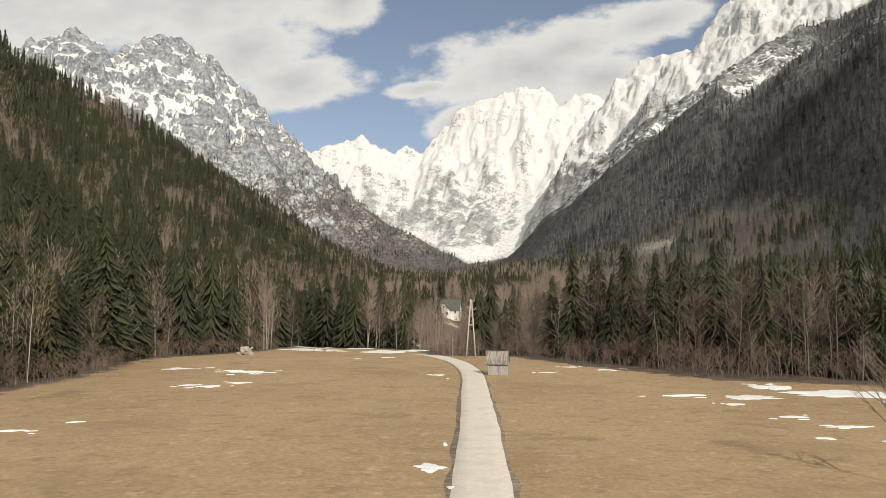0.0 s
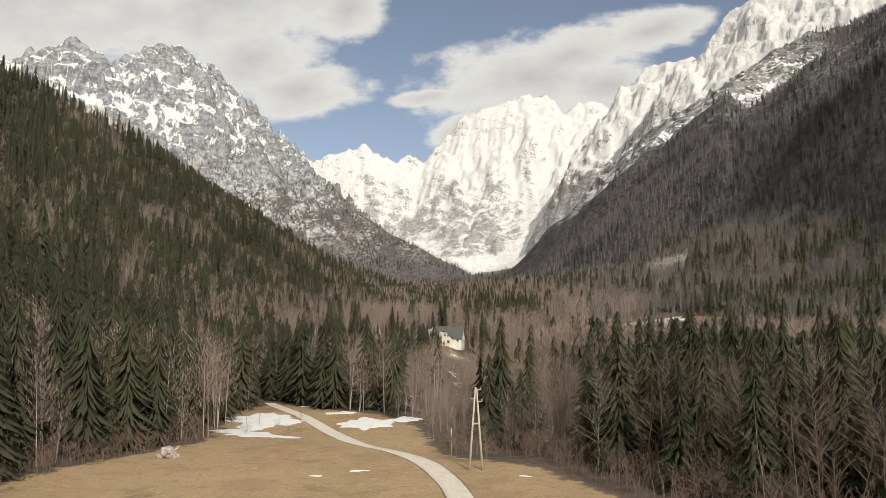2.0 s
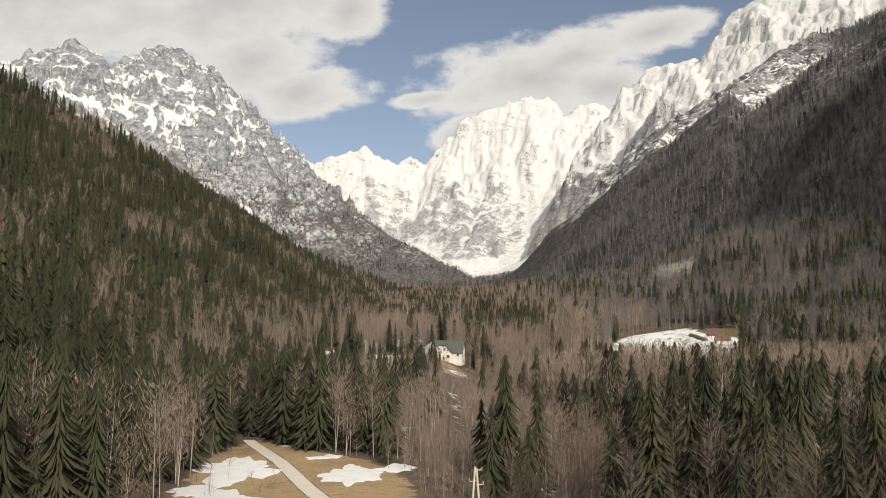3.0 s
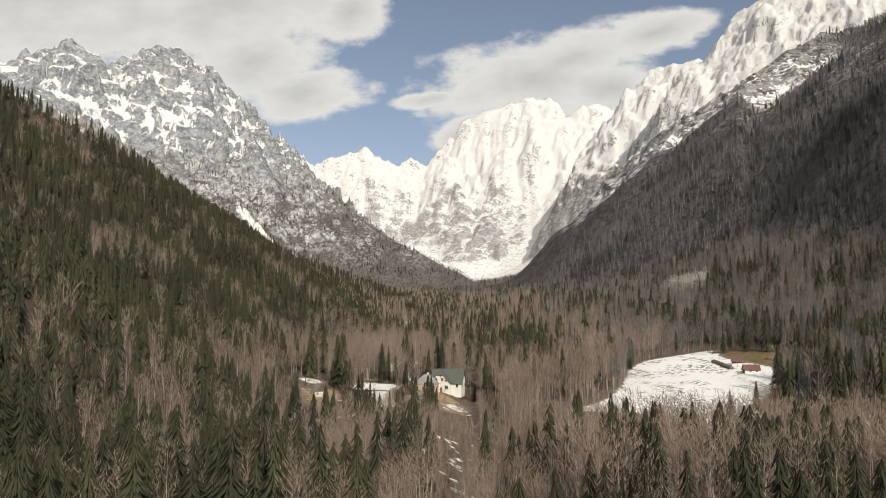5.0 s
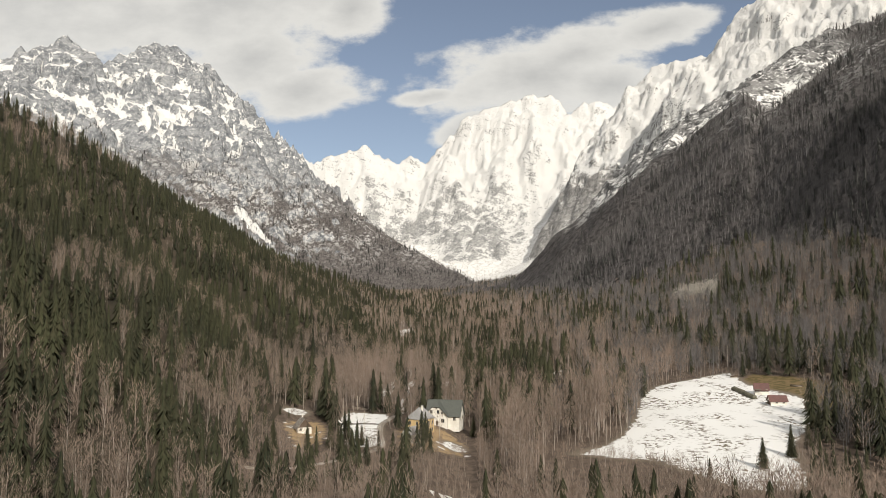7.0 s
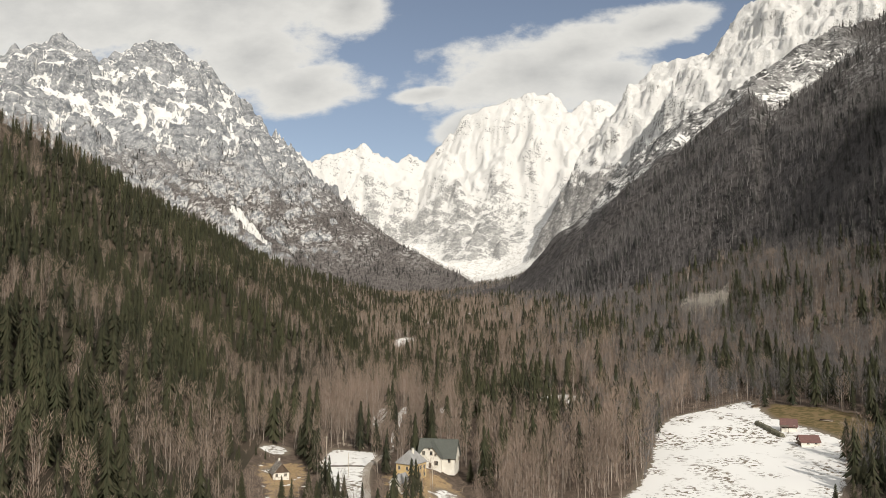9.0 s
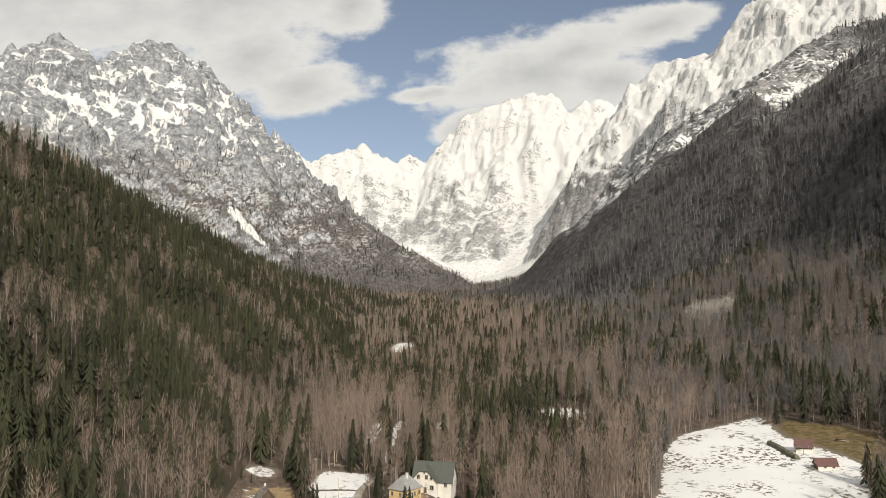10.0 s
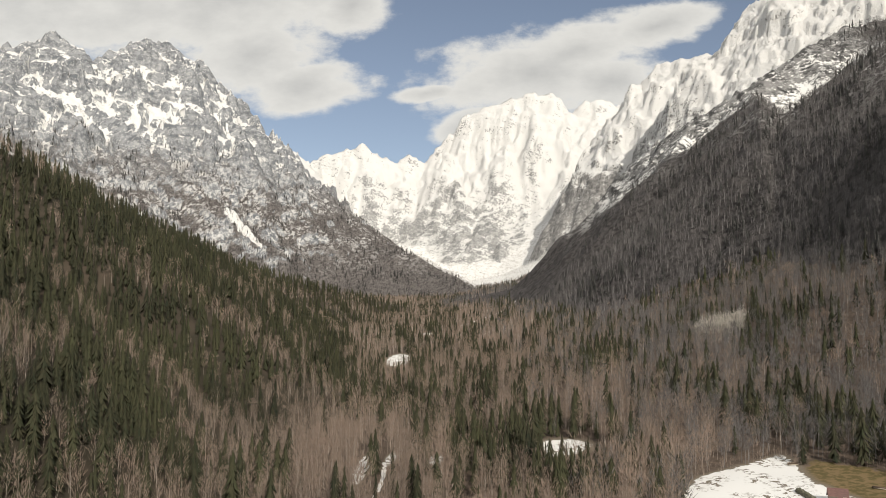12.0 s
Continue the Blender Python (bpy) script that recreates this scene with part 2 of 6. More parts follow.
NEEDLE_A, NEEDLE_B, NEEDLE_C = (0.020, 0.025, 0.016), (0.055, 0.060, 0.031), (0.066, 0.056, 0.034)
BARK_A, BARK_B, BARK_C = (0.095, 0.073, 0.061), (0.18, 0.128, 0.10), (0.235, 0.197, 0.165)
MAT_NEEDLE = leaf_material("spruce_needles", (0.028, 0.033, 0.019), (0.062, 0.063, 0.034), (0.066, 0.058, 0.037), False)
MAT_NEEDLE_FAR = leaf_material("spruce_needles_wood", NEEDLE_A, NEEDLE_B, NEEDLE_C, True)
# Needles greyed in the colour itself to stand for haze over distance.
MAT_NEEDLE_HAZE = leaf_material("hazed_needles_wood", (0.030, 0.031, 0.029), (0.062, 0.060, 0.056), (0.09, 0.088, 0.085), True)
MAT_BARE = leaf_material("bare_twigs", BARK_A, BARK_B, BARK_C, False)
# Paler copy of the twigs above: sun and distant haze lie in the colour.
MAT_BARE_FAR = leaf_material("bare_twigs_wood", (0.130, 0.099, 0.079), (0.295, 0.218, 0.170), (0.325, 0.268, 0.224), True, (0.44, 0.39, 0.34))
MAT_SHRUB = leaf_material("shrub_twigs", (0.135, 0.088, 0.070), (0.27, 0.185, 0.135), (0.22, 0.165, 0.13), False)
# Grey stands for haze and shade on flank and bench; pale specks are frost.
MAT_GREY_WOOD = leaf_material("shaded_frosted_grey_twigs_wood", (0.060, 0.055, 0.054), (0.116, 0.104, 0.100), (0.26, 0.25, 0.247), True, (0.23, 0.217, 0.212))
# Lighter copy of these twigs: sunlight on the peak's slopes put into colour.
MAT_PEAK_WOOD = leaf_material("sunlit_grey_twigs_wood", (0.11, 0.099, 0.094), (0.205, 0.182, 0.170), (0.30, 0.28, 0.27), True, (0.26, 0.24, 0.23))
MAT_TRUNK = plain_noise("grey_bark", (0.12, 0.098, 0.082), (0.225, 0.19, 0.16), 6, 0.9, 0.1, (1, 1, 0.3))
MAT_PALE_BARK = plain_noise("pale_bark", (0.20, 0.175, 0.145), (0.33, 0.295, 0.25), 6, 0.9, 0.1, (1, 1, 0.3))
MAT_PALE_WOOD = leaf_material("pale_twigs_wood", (0.36, 0.33, 0.28), (0.46, 0.42, 0.37), (0.5, 0.47, 0.42), True)
MAT_WILLOW = plain_noise("yellow_willow_twigs", (0.26, 0.22, 0.05), (0.34, 0.28, 0.08), 6, 0.9, 0.1)
MAT_SPRUCE_TRUNK = plain_noise("spruce_bark", (0.085, 0.062, 0.05), (0.17, 0.13, 0.10), 8, 0.9, 0.1, (1, 1, 0.3))
MAT_SNOW = plain_noise("old_snow", (0.80, 0.79, 0.77), (0.74, 0.73, 0.71), 2.0, 0.7, 0.3, c=(0.66, 0.63, 0.58), bump_by=0.4, depth=0.05)
MAT_ROAD = plain_noise("pale_asphalt", (0.60, 0.54, 0.455), (0.66, 0.60, 0.51), 3.0, 0.9, 0.2, c=(0.53, 0.475, 0.395), local=False)
MAT_OLDWOOD = plain_noise("weathered_boards", (0.30, 0.27, 0.235), (0.44, 0.41, 0.37), 5, 0.85, 0.2, (1, 1, 0.12), c=(0.2, 0.17, 0.14))
MAT_SHINGLE = plain_noise("weathered_shingles", (0.16, 0.14, 0.12), (0.36, 0.33, 0.29), 4, 0.85, 0.2, (1, 0.2, 0.2), c=(0.11, 0.095, 0.08))
MAT_POLE = plain_noise("pale_pole_wood", (0.42, 0.36, 0.29), (0.55, 0.49, 0.41), 7, 0.8, 0.2, (1, 1, 0.15))


def hill_material(name, a, b_, scale, rough, spec, c):
    """Forest floor of the hillside, with the pasture behind the cottage."""
    m, t, b = start_material(name)
    p = place_node(t)
    n1, n2, n3 = noise_node(t, p, scale, 5, 0.6), noise_node(t, p, scale * 0.17, 3), noise_node(t, p, 0.5, 6, 0.7)
    col = blend(t, ramp(t, n1, 0.35, 0.65), a, b_)
    col = blend(t, ramp(t, n2, 0.45, 0.7, 0, 0.6), col, c)
    tan = blend(t, ramp(t, n3, 0.4, 0.62), (0.31, 0.255, 0.185), (0.21, 0.175, 0.125))
    edge = calc(t, "ADD", attr(t, "lawn"), calc(t, "MULTIPLY", calc(t, "SUBTRACT", n3, 0.5), 0.9))
    col = blend(t, ramp(t, edge, 0.42, 0.58), col, tan)
    finish(t, b, col, rough, spec)
    bump(t, b, n1, 0.3, 1.0)
    return m


LAND_MATERIALS = {
    "ground": ground_material(),
    "forest_hill": hill_material("hill_floor", (0.070, 0.056, 0.042), (0.042, 0.038, 0.027), 0.05, 0.9, 0.1, c=(0.09, 0.07, 0.052)),
    "rock_peak": mountain_material("limestone_with_snow_streaks", (0.155, 0.165, 0.18), (0.32, 0.328, 0.34), 0.65, 0.72, (0.150, 0.136, 0.130), (430, 760), 1.9, 2.4, 0.9, 9.0, 1.2, 0.7, 0.45, 0.17),
    "snow_col": mountain_material("deep_snow", (0.25, 0.25, 0.25), (0.36, 0.35, 0.34), 0.15, 0.4),
    "snow_wall": mountain_material("snow_on_rock_wall", (0.27, 0.27, 0.27), (0.44, 0.435, 0.425), 0.31, 0.37, None, (400, 950), 3.0, 3.0, 0.9, 14.0, 1.7, 0.75, 0.8, 0.10, 0.28),
    "snow_ridge": mountain_material("snow_on_ridge", (0.22, 0.215, 0.21), (0.40, 0.385, 0.37), 0.31, 0.37, None, (450, 900), 3.0, 3.0, 0.9, 12.0, 1.7, 0.75, 0.8, 0.10, 0.28),
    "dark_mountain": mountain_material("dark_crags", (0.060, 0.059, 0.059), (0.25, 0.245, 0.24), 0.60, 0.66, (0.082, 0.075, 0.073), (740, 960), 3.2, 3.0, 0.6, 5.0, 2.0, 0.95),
}

# ---- shape of the land ----
rng = np.random.default_rng(7)
PERM = np.tile(rng.permutation(256), 3)
GRAD = np.stack([np.cos(np.arange(256) / 256 * math.tau * 7), np.sin(np.arange(256) / 256 * math.tau * 7)], 1)


def perlin(x, y):
    x, y = np.asarray(x, float), np.asarray(y, float)
    xi, yi = np.floor(x).astype(int), np.floor(y).astype(int)
    fx, fy = x - xi, y - yi
    u, v = fx * fx * fx * (fx * (fx * 6 - 15) + 10), fy * fy * fy * (fy * (fy * 6 - 15) + 10)

    def corner(a, b):
        g = GRAD[PERM[PERM[(xi + a) & 255] + ((yi + b) & 255)]]
        return g[..., 0] * (fx - a) + g[..., 1] * (fy - b)

    return ((corner(0, 0) * (1 - u) + corner(1, 0) * u) * (1 - v) + (corner(0, 1) * (1 - u) + corner(1, 1) * u) * v) * 1.5


def fbm(x, y, octaves=4, gain=0.5):
    total, amp = 0, 1.0
    for k in range(octaves):
        total = total + amp * perlin(x * 2**k + 17.3 * k, y * 2**k - 9.1 * k)
        amp *= gain
    return total


def ridged(x, y, octaves=5):
    total, amp, w = 0, 1.0, 1.0
    for k in range(octaves):
        n = 1 - np.abs(perlin(x * 2**k + 31.7 * k, y * 2**k + 5.3 * k))
        n = n * n * w
        total, w, amp = total + amp * n, np.clip(n * 1.6, 0, 1), amp * 0.52
    return total - 1.0


def smooth(a, b, v):
    s = np.clip((v - a) / (b - a), 0, 1)
    return s * s * (3 - 2 * s)


STREAM = [(92, -60), (84, 40), (70, 92), (38, 158), (18, 235), (12, 330), (14, 420), (20, 520), (30, 640), (20, 900)]


def line_distance(x, y, pts):
    best = np.full(np.shape(x), 1e9)
    for (ax, ay), (bx, by) in zip(pts, pts[1:]):
        dx, dy = bx - ax, by - ay
        s = np.clip(((x - ax) * dx + (y - ay) * dy) / (dx * dx + dy * dy), 0, 1)
        best = np.minimum(best, np.hypot(x - ax - s * dx, y - ay - s * dy))
    return best


def floor_height(x, y):
    z = np.interp(y, [-300, 0, 128, 165, 205, 280, 420, 500, 580, 700, 804, 980, 1300, 2000, 2800, 3500, 3750, 3950, 4700],
                  [0, 0, 0, 0, 0, -2.3, 2.2, 8.5, 12.5, 18, 23, 33, 52, 90, 150, 215, 320, 420, 520])
    brow = 138 - 0.6 * np.minimum(x, 0)
    z = z - 2.3 * smooth(brow, brow + 26, y) * smooth(420, 300, y)
    z = z + np.maximum(x, 0) * (0.075 + 0.08 * smooth(500, 800, y)) * smooth(250, 430, y)
    z = z + np.maximum(x - 240, 0) * 0.3
    z = z - 2.2 * smooth(20, 70, x) * smooth(300, 420, y) * smooth(640, 520, y)
    z = z - 5.0 * smooth(17, 3, line_distance(x, y, STREAM)) * smooth(900, 500, y)
    return z


# crest lines of the mountains: name, points of the crest, drop by distance from it, relief
RIDGES = [
    ("forest_hill", [(-545, -250, 326), (-545, 560, 326), (-330, 720, 208), (-275, 950, 160), (-255, 1250, 136), (-190, 1600, 120), (-60, 2000, 92)],
     [(0, 0), (1000, 680)], 9),
    ("rock_peak", [(-2300, 2700, 900), (-1800, 2900, 1060), (-1531, 2997, 1180), (-1440, 3090, 1120), (-1290, 3270, 1262), (-1180, 3310, 1240), (-1080, 3362, 1180), (-962, 3462, 1056), (-900, 3562, 942)],
     [(0, 0), (300, 340), (800, 840), (1300, 1350)], 60),
    ("rock_peak", [(-1367, 3290, 1253), (-1256, 3150, 1032), (-1178, 3060, 909), (-992, 2980, 770), (-799, 2900, 619), (-608, 2840, 509), (-438, 2780, 381), (-269, 2700, 265), (-125, 2560, 155)],
     [(0, 0), (120, 170), (300, 350), (600, 620), (1000, 1000)], 34),
    ("rock_peak", [(-1535, 3000, 1178), (-1402, 2960, 1090), (-1346, 2880, 940), (-1288, 2820, 857), (-1118, 2740, 743), (-959, 2650, 601), (-700, 2520, 418), (-485, 2380, 267)],
     [(0, 0), (120, 190), (300, 380), (600, 640), (1000, 1000)], 34),
    ("rock_peak", [(-900, 3562, 942), (-704, 3812, 728), (-488, 4012, 560), (-235, 3962, 418), (-40, 3800, 325), (140, 3700, 240), (270, 3600, 180)],
     [(0, 0), (300, 290), (900, 700)], 26),
    ("rock_peak", [(-845, 3420, 835), (-635, 3250, 667), (-497, 3100, 508), (-308, 2950, 372), (-171, 2850, 321), (-17, 2700, 230), (124, 2480, 145)],
     [(0, 0), (300, 215), (900, 640)], 16),
    ("rock_peak", [(-760, 3740, 760), (-600, 3250, 470), (-443, 2789, 292), (-250, 2650, 215), (-60, 2500, 140)], [(0, 0), (300, 200), (900, 560)], 26),
    ("rock_peak", [(-488, 4012, 540), (-300, 3500, 350), (-120, 3150, 220)], [(0, 0), (300, 200), (900, 560)], 26),
    ("snow_col", [(-1250, 4200, 1200), (-1050, 4160, 1110), (-950, 4200, 1040), (-828, 4260, 965), (-760, 4330, 900)], [(0, 0), (400, 420), (900, 800)], 25),
    ("snow_wall", [(-900, 4420, 1000), (-800, 4460, 965), (-640, 4460, 1035), (-500, 4460, 1072), (-410, 4460, 1015), (-375, 4460, 965), (-245, 4460, 1010), (-140, 4460, 960),
                   (-75, 4460, 1020), (25, 4460, 1140), (90, 4460, 1235), (225, 4430, 1300), (385, 4400, 1335), (600, 4380, 1360), (665, 4380, 1300), (695, 4380, 1250), (860, 4380, 1325), (980, 4380, 1280), (1100, 4300, 1250)],
     [(0, 0), (120, 230), (300, 540), (460, 790), (760, 1010), (1000, 1260)], 75),
    ("snow_wall", [(90, 4460, 1235), (60, 4310, 940), (-40, 4170, 660), (0, 4050, 430)], [(0, 0), (300, 480), (700, 1050)], 55),
    ("snow_wall", [(600, 4380, 1355), (540, 4230, 1040), (430, 4110, 720), (390, 4000, 460)], [(0, 0), (300, 480), (700, 1050)], 55),
    ("snow_ridge", [(1000, 4300, 1240), (992, 4162, 1190), (985, 3700, 1180), (959, 3462, 1212), (1080, 3330, 1200), (1199, 3262, 1215), (1155, 3062, 1220), (1137, 2862, 1235), (1230, 2740, 1265), (1440, 2562, 1250), (1700, 2400, 1300)],
     [(0, 0), (120, 150), (300, 370), (430, 580), (600, 900), (1000, 1600)], 50),
    ("dark_mountain", [(1500, 2050, 950), (1250, 2000, 850), (1078, 1945, 800), (930, 1880, 745), (824, 1840, 690), (696, 1860, 602), (579, 1908, 535), (489, 2060, 470), (400, 2040, 380), (319, 2000, 280), (248, 1910, 176), (190, 1850, 110)],
     [(0, 0), (1000, 980)], 28),
    ("dark_mountain", [(1078, 1945, 790), (1000, 1500, 700), (930, 1200, 640), (900, 600, 580), (900, -250, 520)],
     [(0, 0), (417, 300), (482, 395), (561, 505), (661, 575), (760, 600), (1000, 660)], 13),
    ("dark_mountain", [(824, 1840, 680), (656, 1737, 555), (573, 1508, 455), (494, 1324, 340), (425, 1150, 215)], [(0, 0), (1000, 900)], 15),
    ("dark_mountain", [(579, 1908, 530), (475, 1739, 410), (390, 1560, 250)], [(0, 0), (1000, 950)], 18),
]
DARK_CREST, DARK_SPUR = RIDGES[-4][1], RIDGES[-2][1]
STRATA = {"rock_peak": 0.78, "snow_wall": 0.82, "snow_ridge": 0.78, "dark_mountain": 0.22}
KINDS = ["ground", "forest_hill", "rock_peak", "snow_col", "snow_wall", "snow_ridge", "dark_mountain"]


def crest_field(x, y, pts):
    """Distance to the nearest crest point and the crest's height there."""
    best, top = np.full(x.shape, 1e9), np.zeros(x.shape)
    for (ax, ay, az), (bx, by, bz) in zip(pts, pts[1:]):
        dx, dy = bx - ax, by - ay
        s = np.clip(((x - ax) * dx + (y - ay) * dy) / (dx * dx + dy * dy), 0, 1)
        d = np.hypot(x - ax - s * dx, y - ay - s * dy)
        z = az + s * (bz - az)
        yield d, z


def land(x, y):
    """Ground height and the kind of ground at places of the plan."""
    x, y = np.asarray(x, float), np.asarray(y, float)
    base = floor_height(x, y) + fbm(x / 60, y / 60, 3) * (0.15 + 1.2 * smooth(250, 600, y))
    h, kind = base.copy(), np.zeros(x.shape, int)
    relief_a = ridged(x / 420, y / 420, 6)
    relief_b = fbm(x / 70, y / 70, 4)
    relief_c = fbm(x / 150 + 40, y / 150, 4)
    wx, wy = x + 45 * relief_c, y + 45 * relief_b
    crags = ridged(wx / 150 + 9, wy / 150, 5)
    sharp = ridged(wx / 58 + 4, wy / 58 + 2, 3)
    for name, pts, drops, rough in RIDGES:
        ds, dr = [d for d, _ in drops], [v for _, v in drops]
        end = (dr[-1] - dr[-2]) / (ds[-1] - ds[-2])
        best, near = np.full(x.shape, -1e9), np.full(x.shape, 1e9)
        for d, z in crest_field(x, y, pts):
            v = z - np.interp(d, ds, dr) - np.maximum(d - ds[-1], 0) * end
            near = np.where(v > best, d, near)
            best = np.maximum(best, v)
        depth = smooth(0, 160, near)
        best = best + rough * (relief_a * (0.06 + 1.0 * depth) + relief_b * 0.30 + relief_c * 0.45 * depth) * smooth(0, 90, best - base + 30)
        if rough > 15:
            best = best + min(rough, 40) * (0.12 if name.startswith("snow") else 0.30) * sharp * smooth(80, 240, best - base)
            best = best + rough * (0.16 + 0.42 * depth) * (1.5 if name == "rock_peak" else 1.0) * crags * smooth(100, 300, best - base)
        step = STRATA.get(name, 0)
        if step:
            # tilted beds: steep faces between ledges
            phase = (best + 0.30 * x - 0.12 * y) / 62.0 + 0.5 * relief_c + 0.22 * relief_b
            phase2 = (best - 0.22 * x) / 27.0 + 0.9 * relief_c + 0.6 * relief_b
            beds = 62.0 * np.sin(math.tau * phase) + 0.6 * 27.0 * np.sin(math.tau * phase2)
            best = best + step * beds / math.tau * smooth(60, 220, best - base) * (0.35 + 0.65 * smooth(0, 70, near))
        if name == "dark_mountain":
            best = best + 26 * (ridged(y / 230 + x / 900 + 3.0, x / 700, 3) - 0.2) * smooth(60, 260, near) * smooth(30, 160, best - base)
        k = 14.0
        soft = np.clip((best - h) / k, -1, 1)
        blended = np.where(soft >= 1, best, np.where(soft <= -1, h, (h + best) / 2 + (best - h) * soft / 4 + k / 4))
        blended = np.maximum(blended, np.maximum(h, best))
        kind = np.where(best > h, KINDS.index(name), kind)
        h = np.where(best > h - k, blended, h)
    return h, kind


def crag_of(x, y):
    """How far the rock of the crests comes through on the dark mountain."""
    out = np.zeros(x.shape)
    for pts, wide in ((DARK_CREST, 270), (DARK_SPUR, 70)):
        d = np.minimum.reduce([d for d, _ in crest_field(x, y, pts)])
        out = np.maximum(out, (1 if wide > 100 else 0.35) - smooth(0.45 * wide, 1.5 * wide, d + 55 * fbm(x / 90, y / 90, 4)))
    return out * smooth(1050, 760, x)


def ground_at(x, y):
    return float(land(np.array([x]), np.array([y]))[0][0])


def inside(x, y, poly):
    """Signed measure of a closed outline: true where a place lies inside."""
    x, y = np.asarray(x, float), np.asarray(y, float)
    hit = np.zeros(x.shape, bool)
    for (ax, ay), (bx, by) in zip(poly, poly[1:] + poly[:1]):
        cross = ((ay > y) != (by > y)) & (x < (bx - ax) * (y - ay) / ((by - ay) or 1e-9) + ax)
        hit ^= cross
    return hit


def cover_of(x, y, poly, soft):
    d = line_distance(x, y, poly + poly[:1])
    return np.clip(np.where(inside(x, y, poly), d, -d) / soft * 0.5 + 0.5, 0, 1)


MEADOW = [(-62, -200), (-50, 30), (-46, 77), (-48, 108), (-51, 131), (-45, 144), (-38, 155), (-33, 163), (-20, 164), (-6, 150), (6, 142), (13, 137), (21, 117), (28, 103), (34, 92), (50, 85), (56, 60), (60, -200)]
VERGE = [(-37, 156), (-42, 182), (-48, 210), (-44, 238), (-30, 222), (-14, 208), (-5, 190), (-1, 165), (3, 142), (-20, 155)]
SNOWFIELD = [(63, 399), (73, 414), (84, 438), (92, 464), (98, 484), (114, 511), (141, 523), (158, 534), (157, 519), (151, 494), (158, 470), (161, 446), (151, 428), (139, 406), (121, 380), (108, 339), (90, 343), (76, 378), (49, 391)]
SUNNY = [(150, 494), (155, 511), (165, 521), (180, 508), (190, 490), (186, 462), (168, 424), (154, 431), (151, 445), (150, 455), (147, 470)]
VILLAGE_SNOW = [(-42.6, 479), (-32, 477), (-22, 472), (-25.5, 453), (-23.5, 431), (-22, 412), (-33, 410), (-38, 430), (-41, 447), (-45, 453)]
YARD = [(-18, 402), (-16, 424), (-20, 446), (-6, 456), (8, 444), (15, 430), (13, 412), (-2, 402)]
LAWN = [(-67, 440), (-66, 452), (-57, 457), (-48, 455), (-45, 430), (-44, 412), (-52, 404), (-60, 425)]
CHUTE = [(-690, 2510), (-640, 2475), (-600, 2440), (-555, 2405)]
GLADES = [(-42, 985, 12, 50), (-20, 1300, 9, 25), (68, 574, 13, 14), (-66, 470, 6, 5), (-29, 548, 3, 24), (-17, 568, 2.5, 12), (5, 563, 3.5, 9), (7, 424, 5, 5), (-60, 444, 5, 3)]
TRACK = [(30, 1395), (55, 1470), (112, 1610), (150, 1760)]


def meshed(name, verts, faces, material, smooth_faces=True):
    me = bpy.data.meshes.new(name)
    verts, faces = np.asarray(verts, np.float32), np.asarray(faces, np.int32)
    n = faces.shape[1]
    me.vertices.add(len(verts))
    me.vertices.foreach_set("co", verts.ravel())
    me.loops.add(faces.size)
    me.loops.foreach_set("vertex_index", faces.ravel())
    me.polygons.add(len(faces))
    me.polygons.foreach_set("loop_start", np.arange(len(faces), dtype=np.int32) * n)
    if smooth_faces:
        me.polygons.foreach_set("use_smooth", np.ones(len(faces), bool))
    me.update(calc_edges=True)
    if material:
        me.materials.append(material)
    return me


def put_attribute(me, name, values):
    a = me.attributes.new(name, "FLOAT", "POINT")
    a.data.foreach_set("value", np.asarray(values, np.float32))


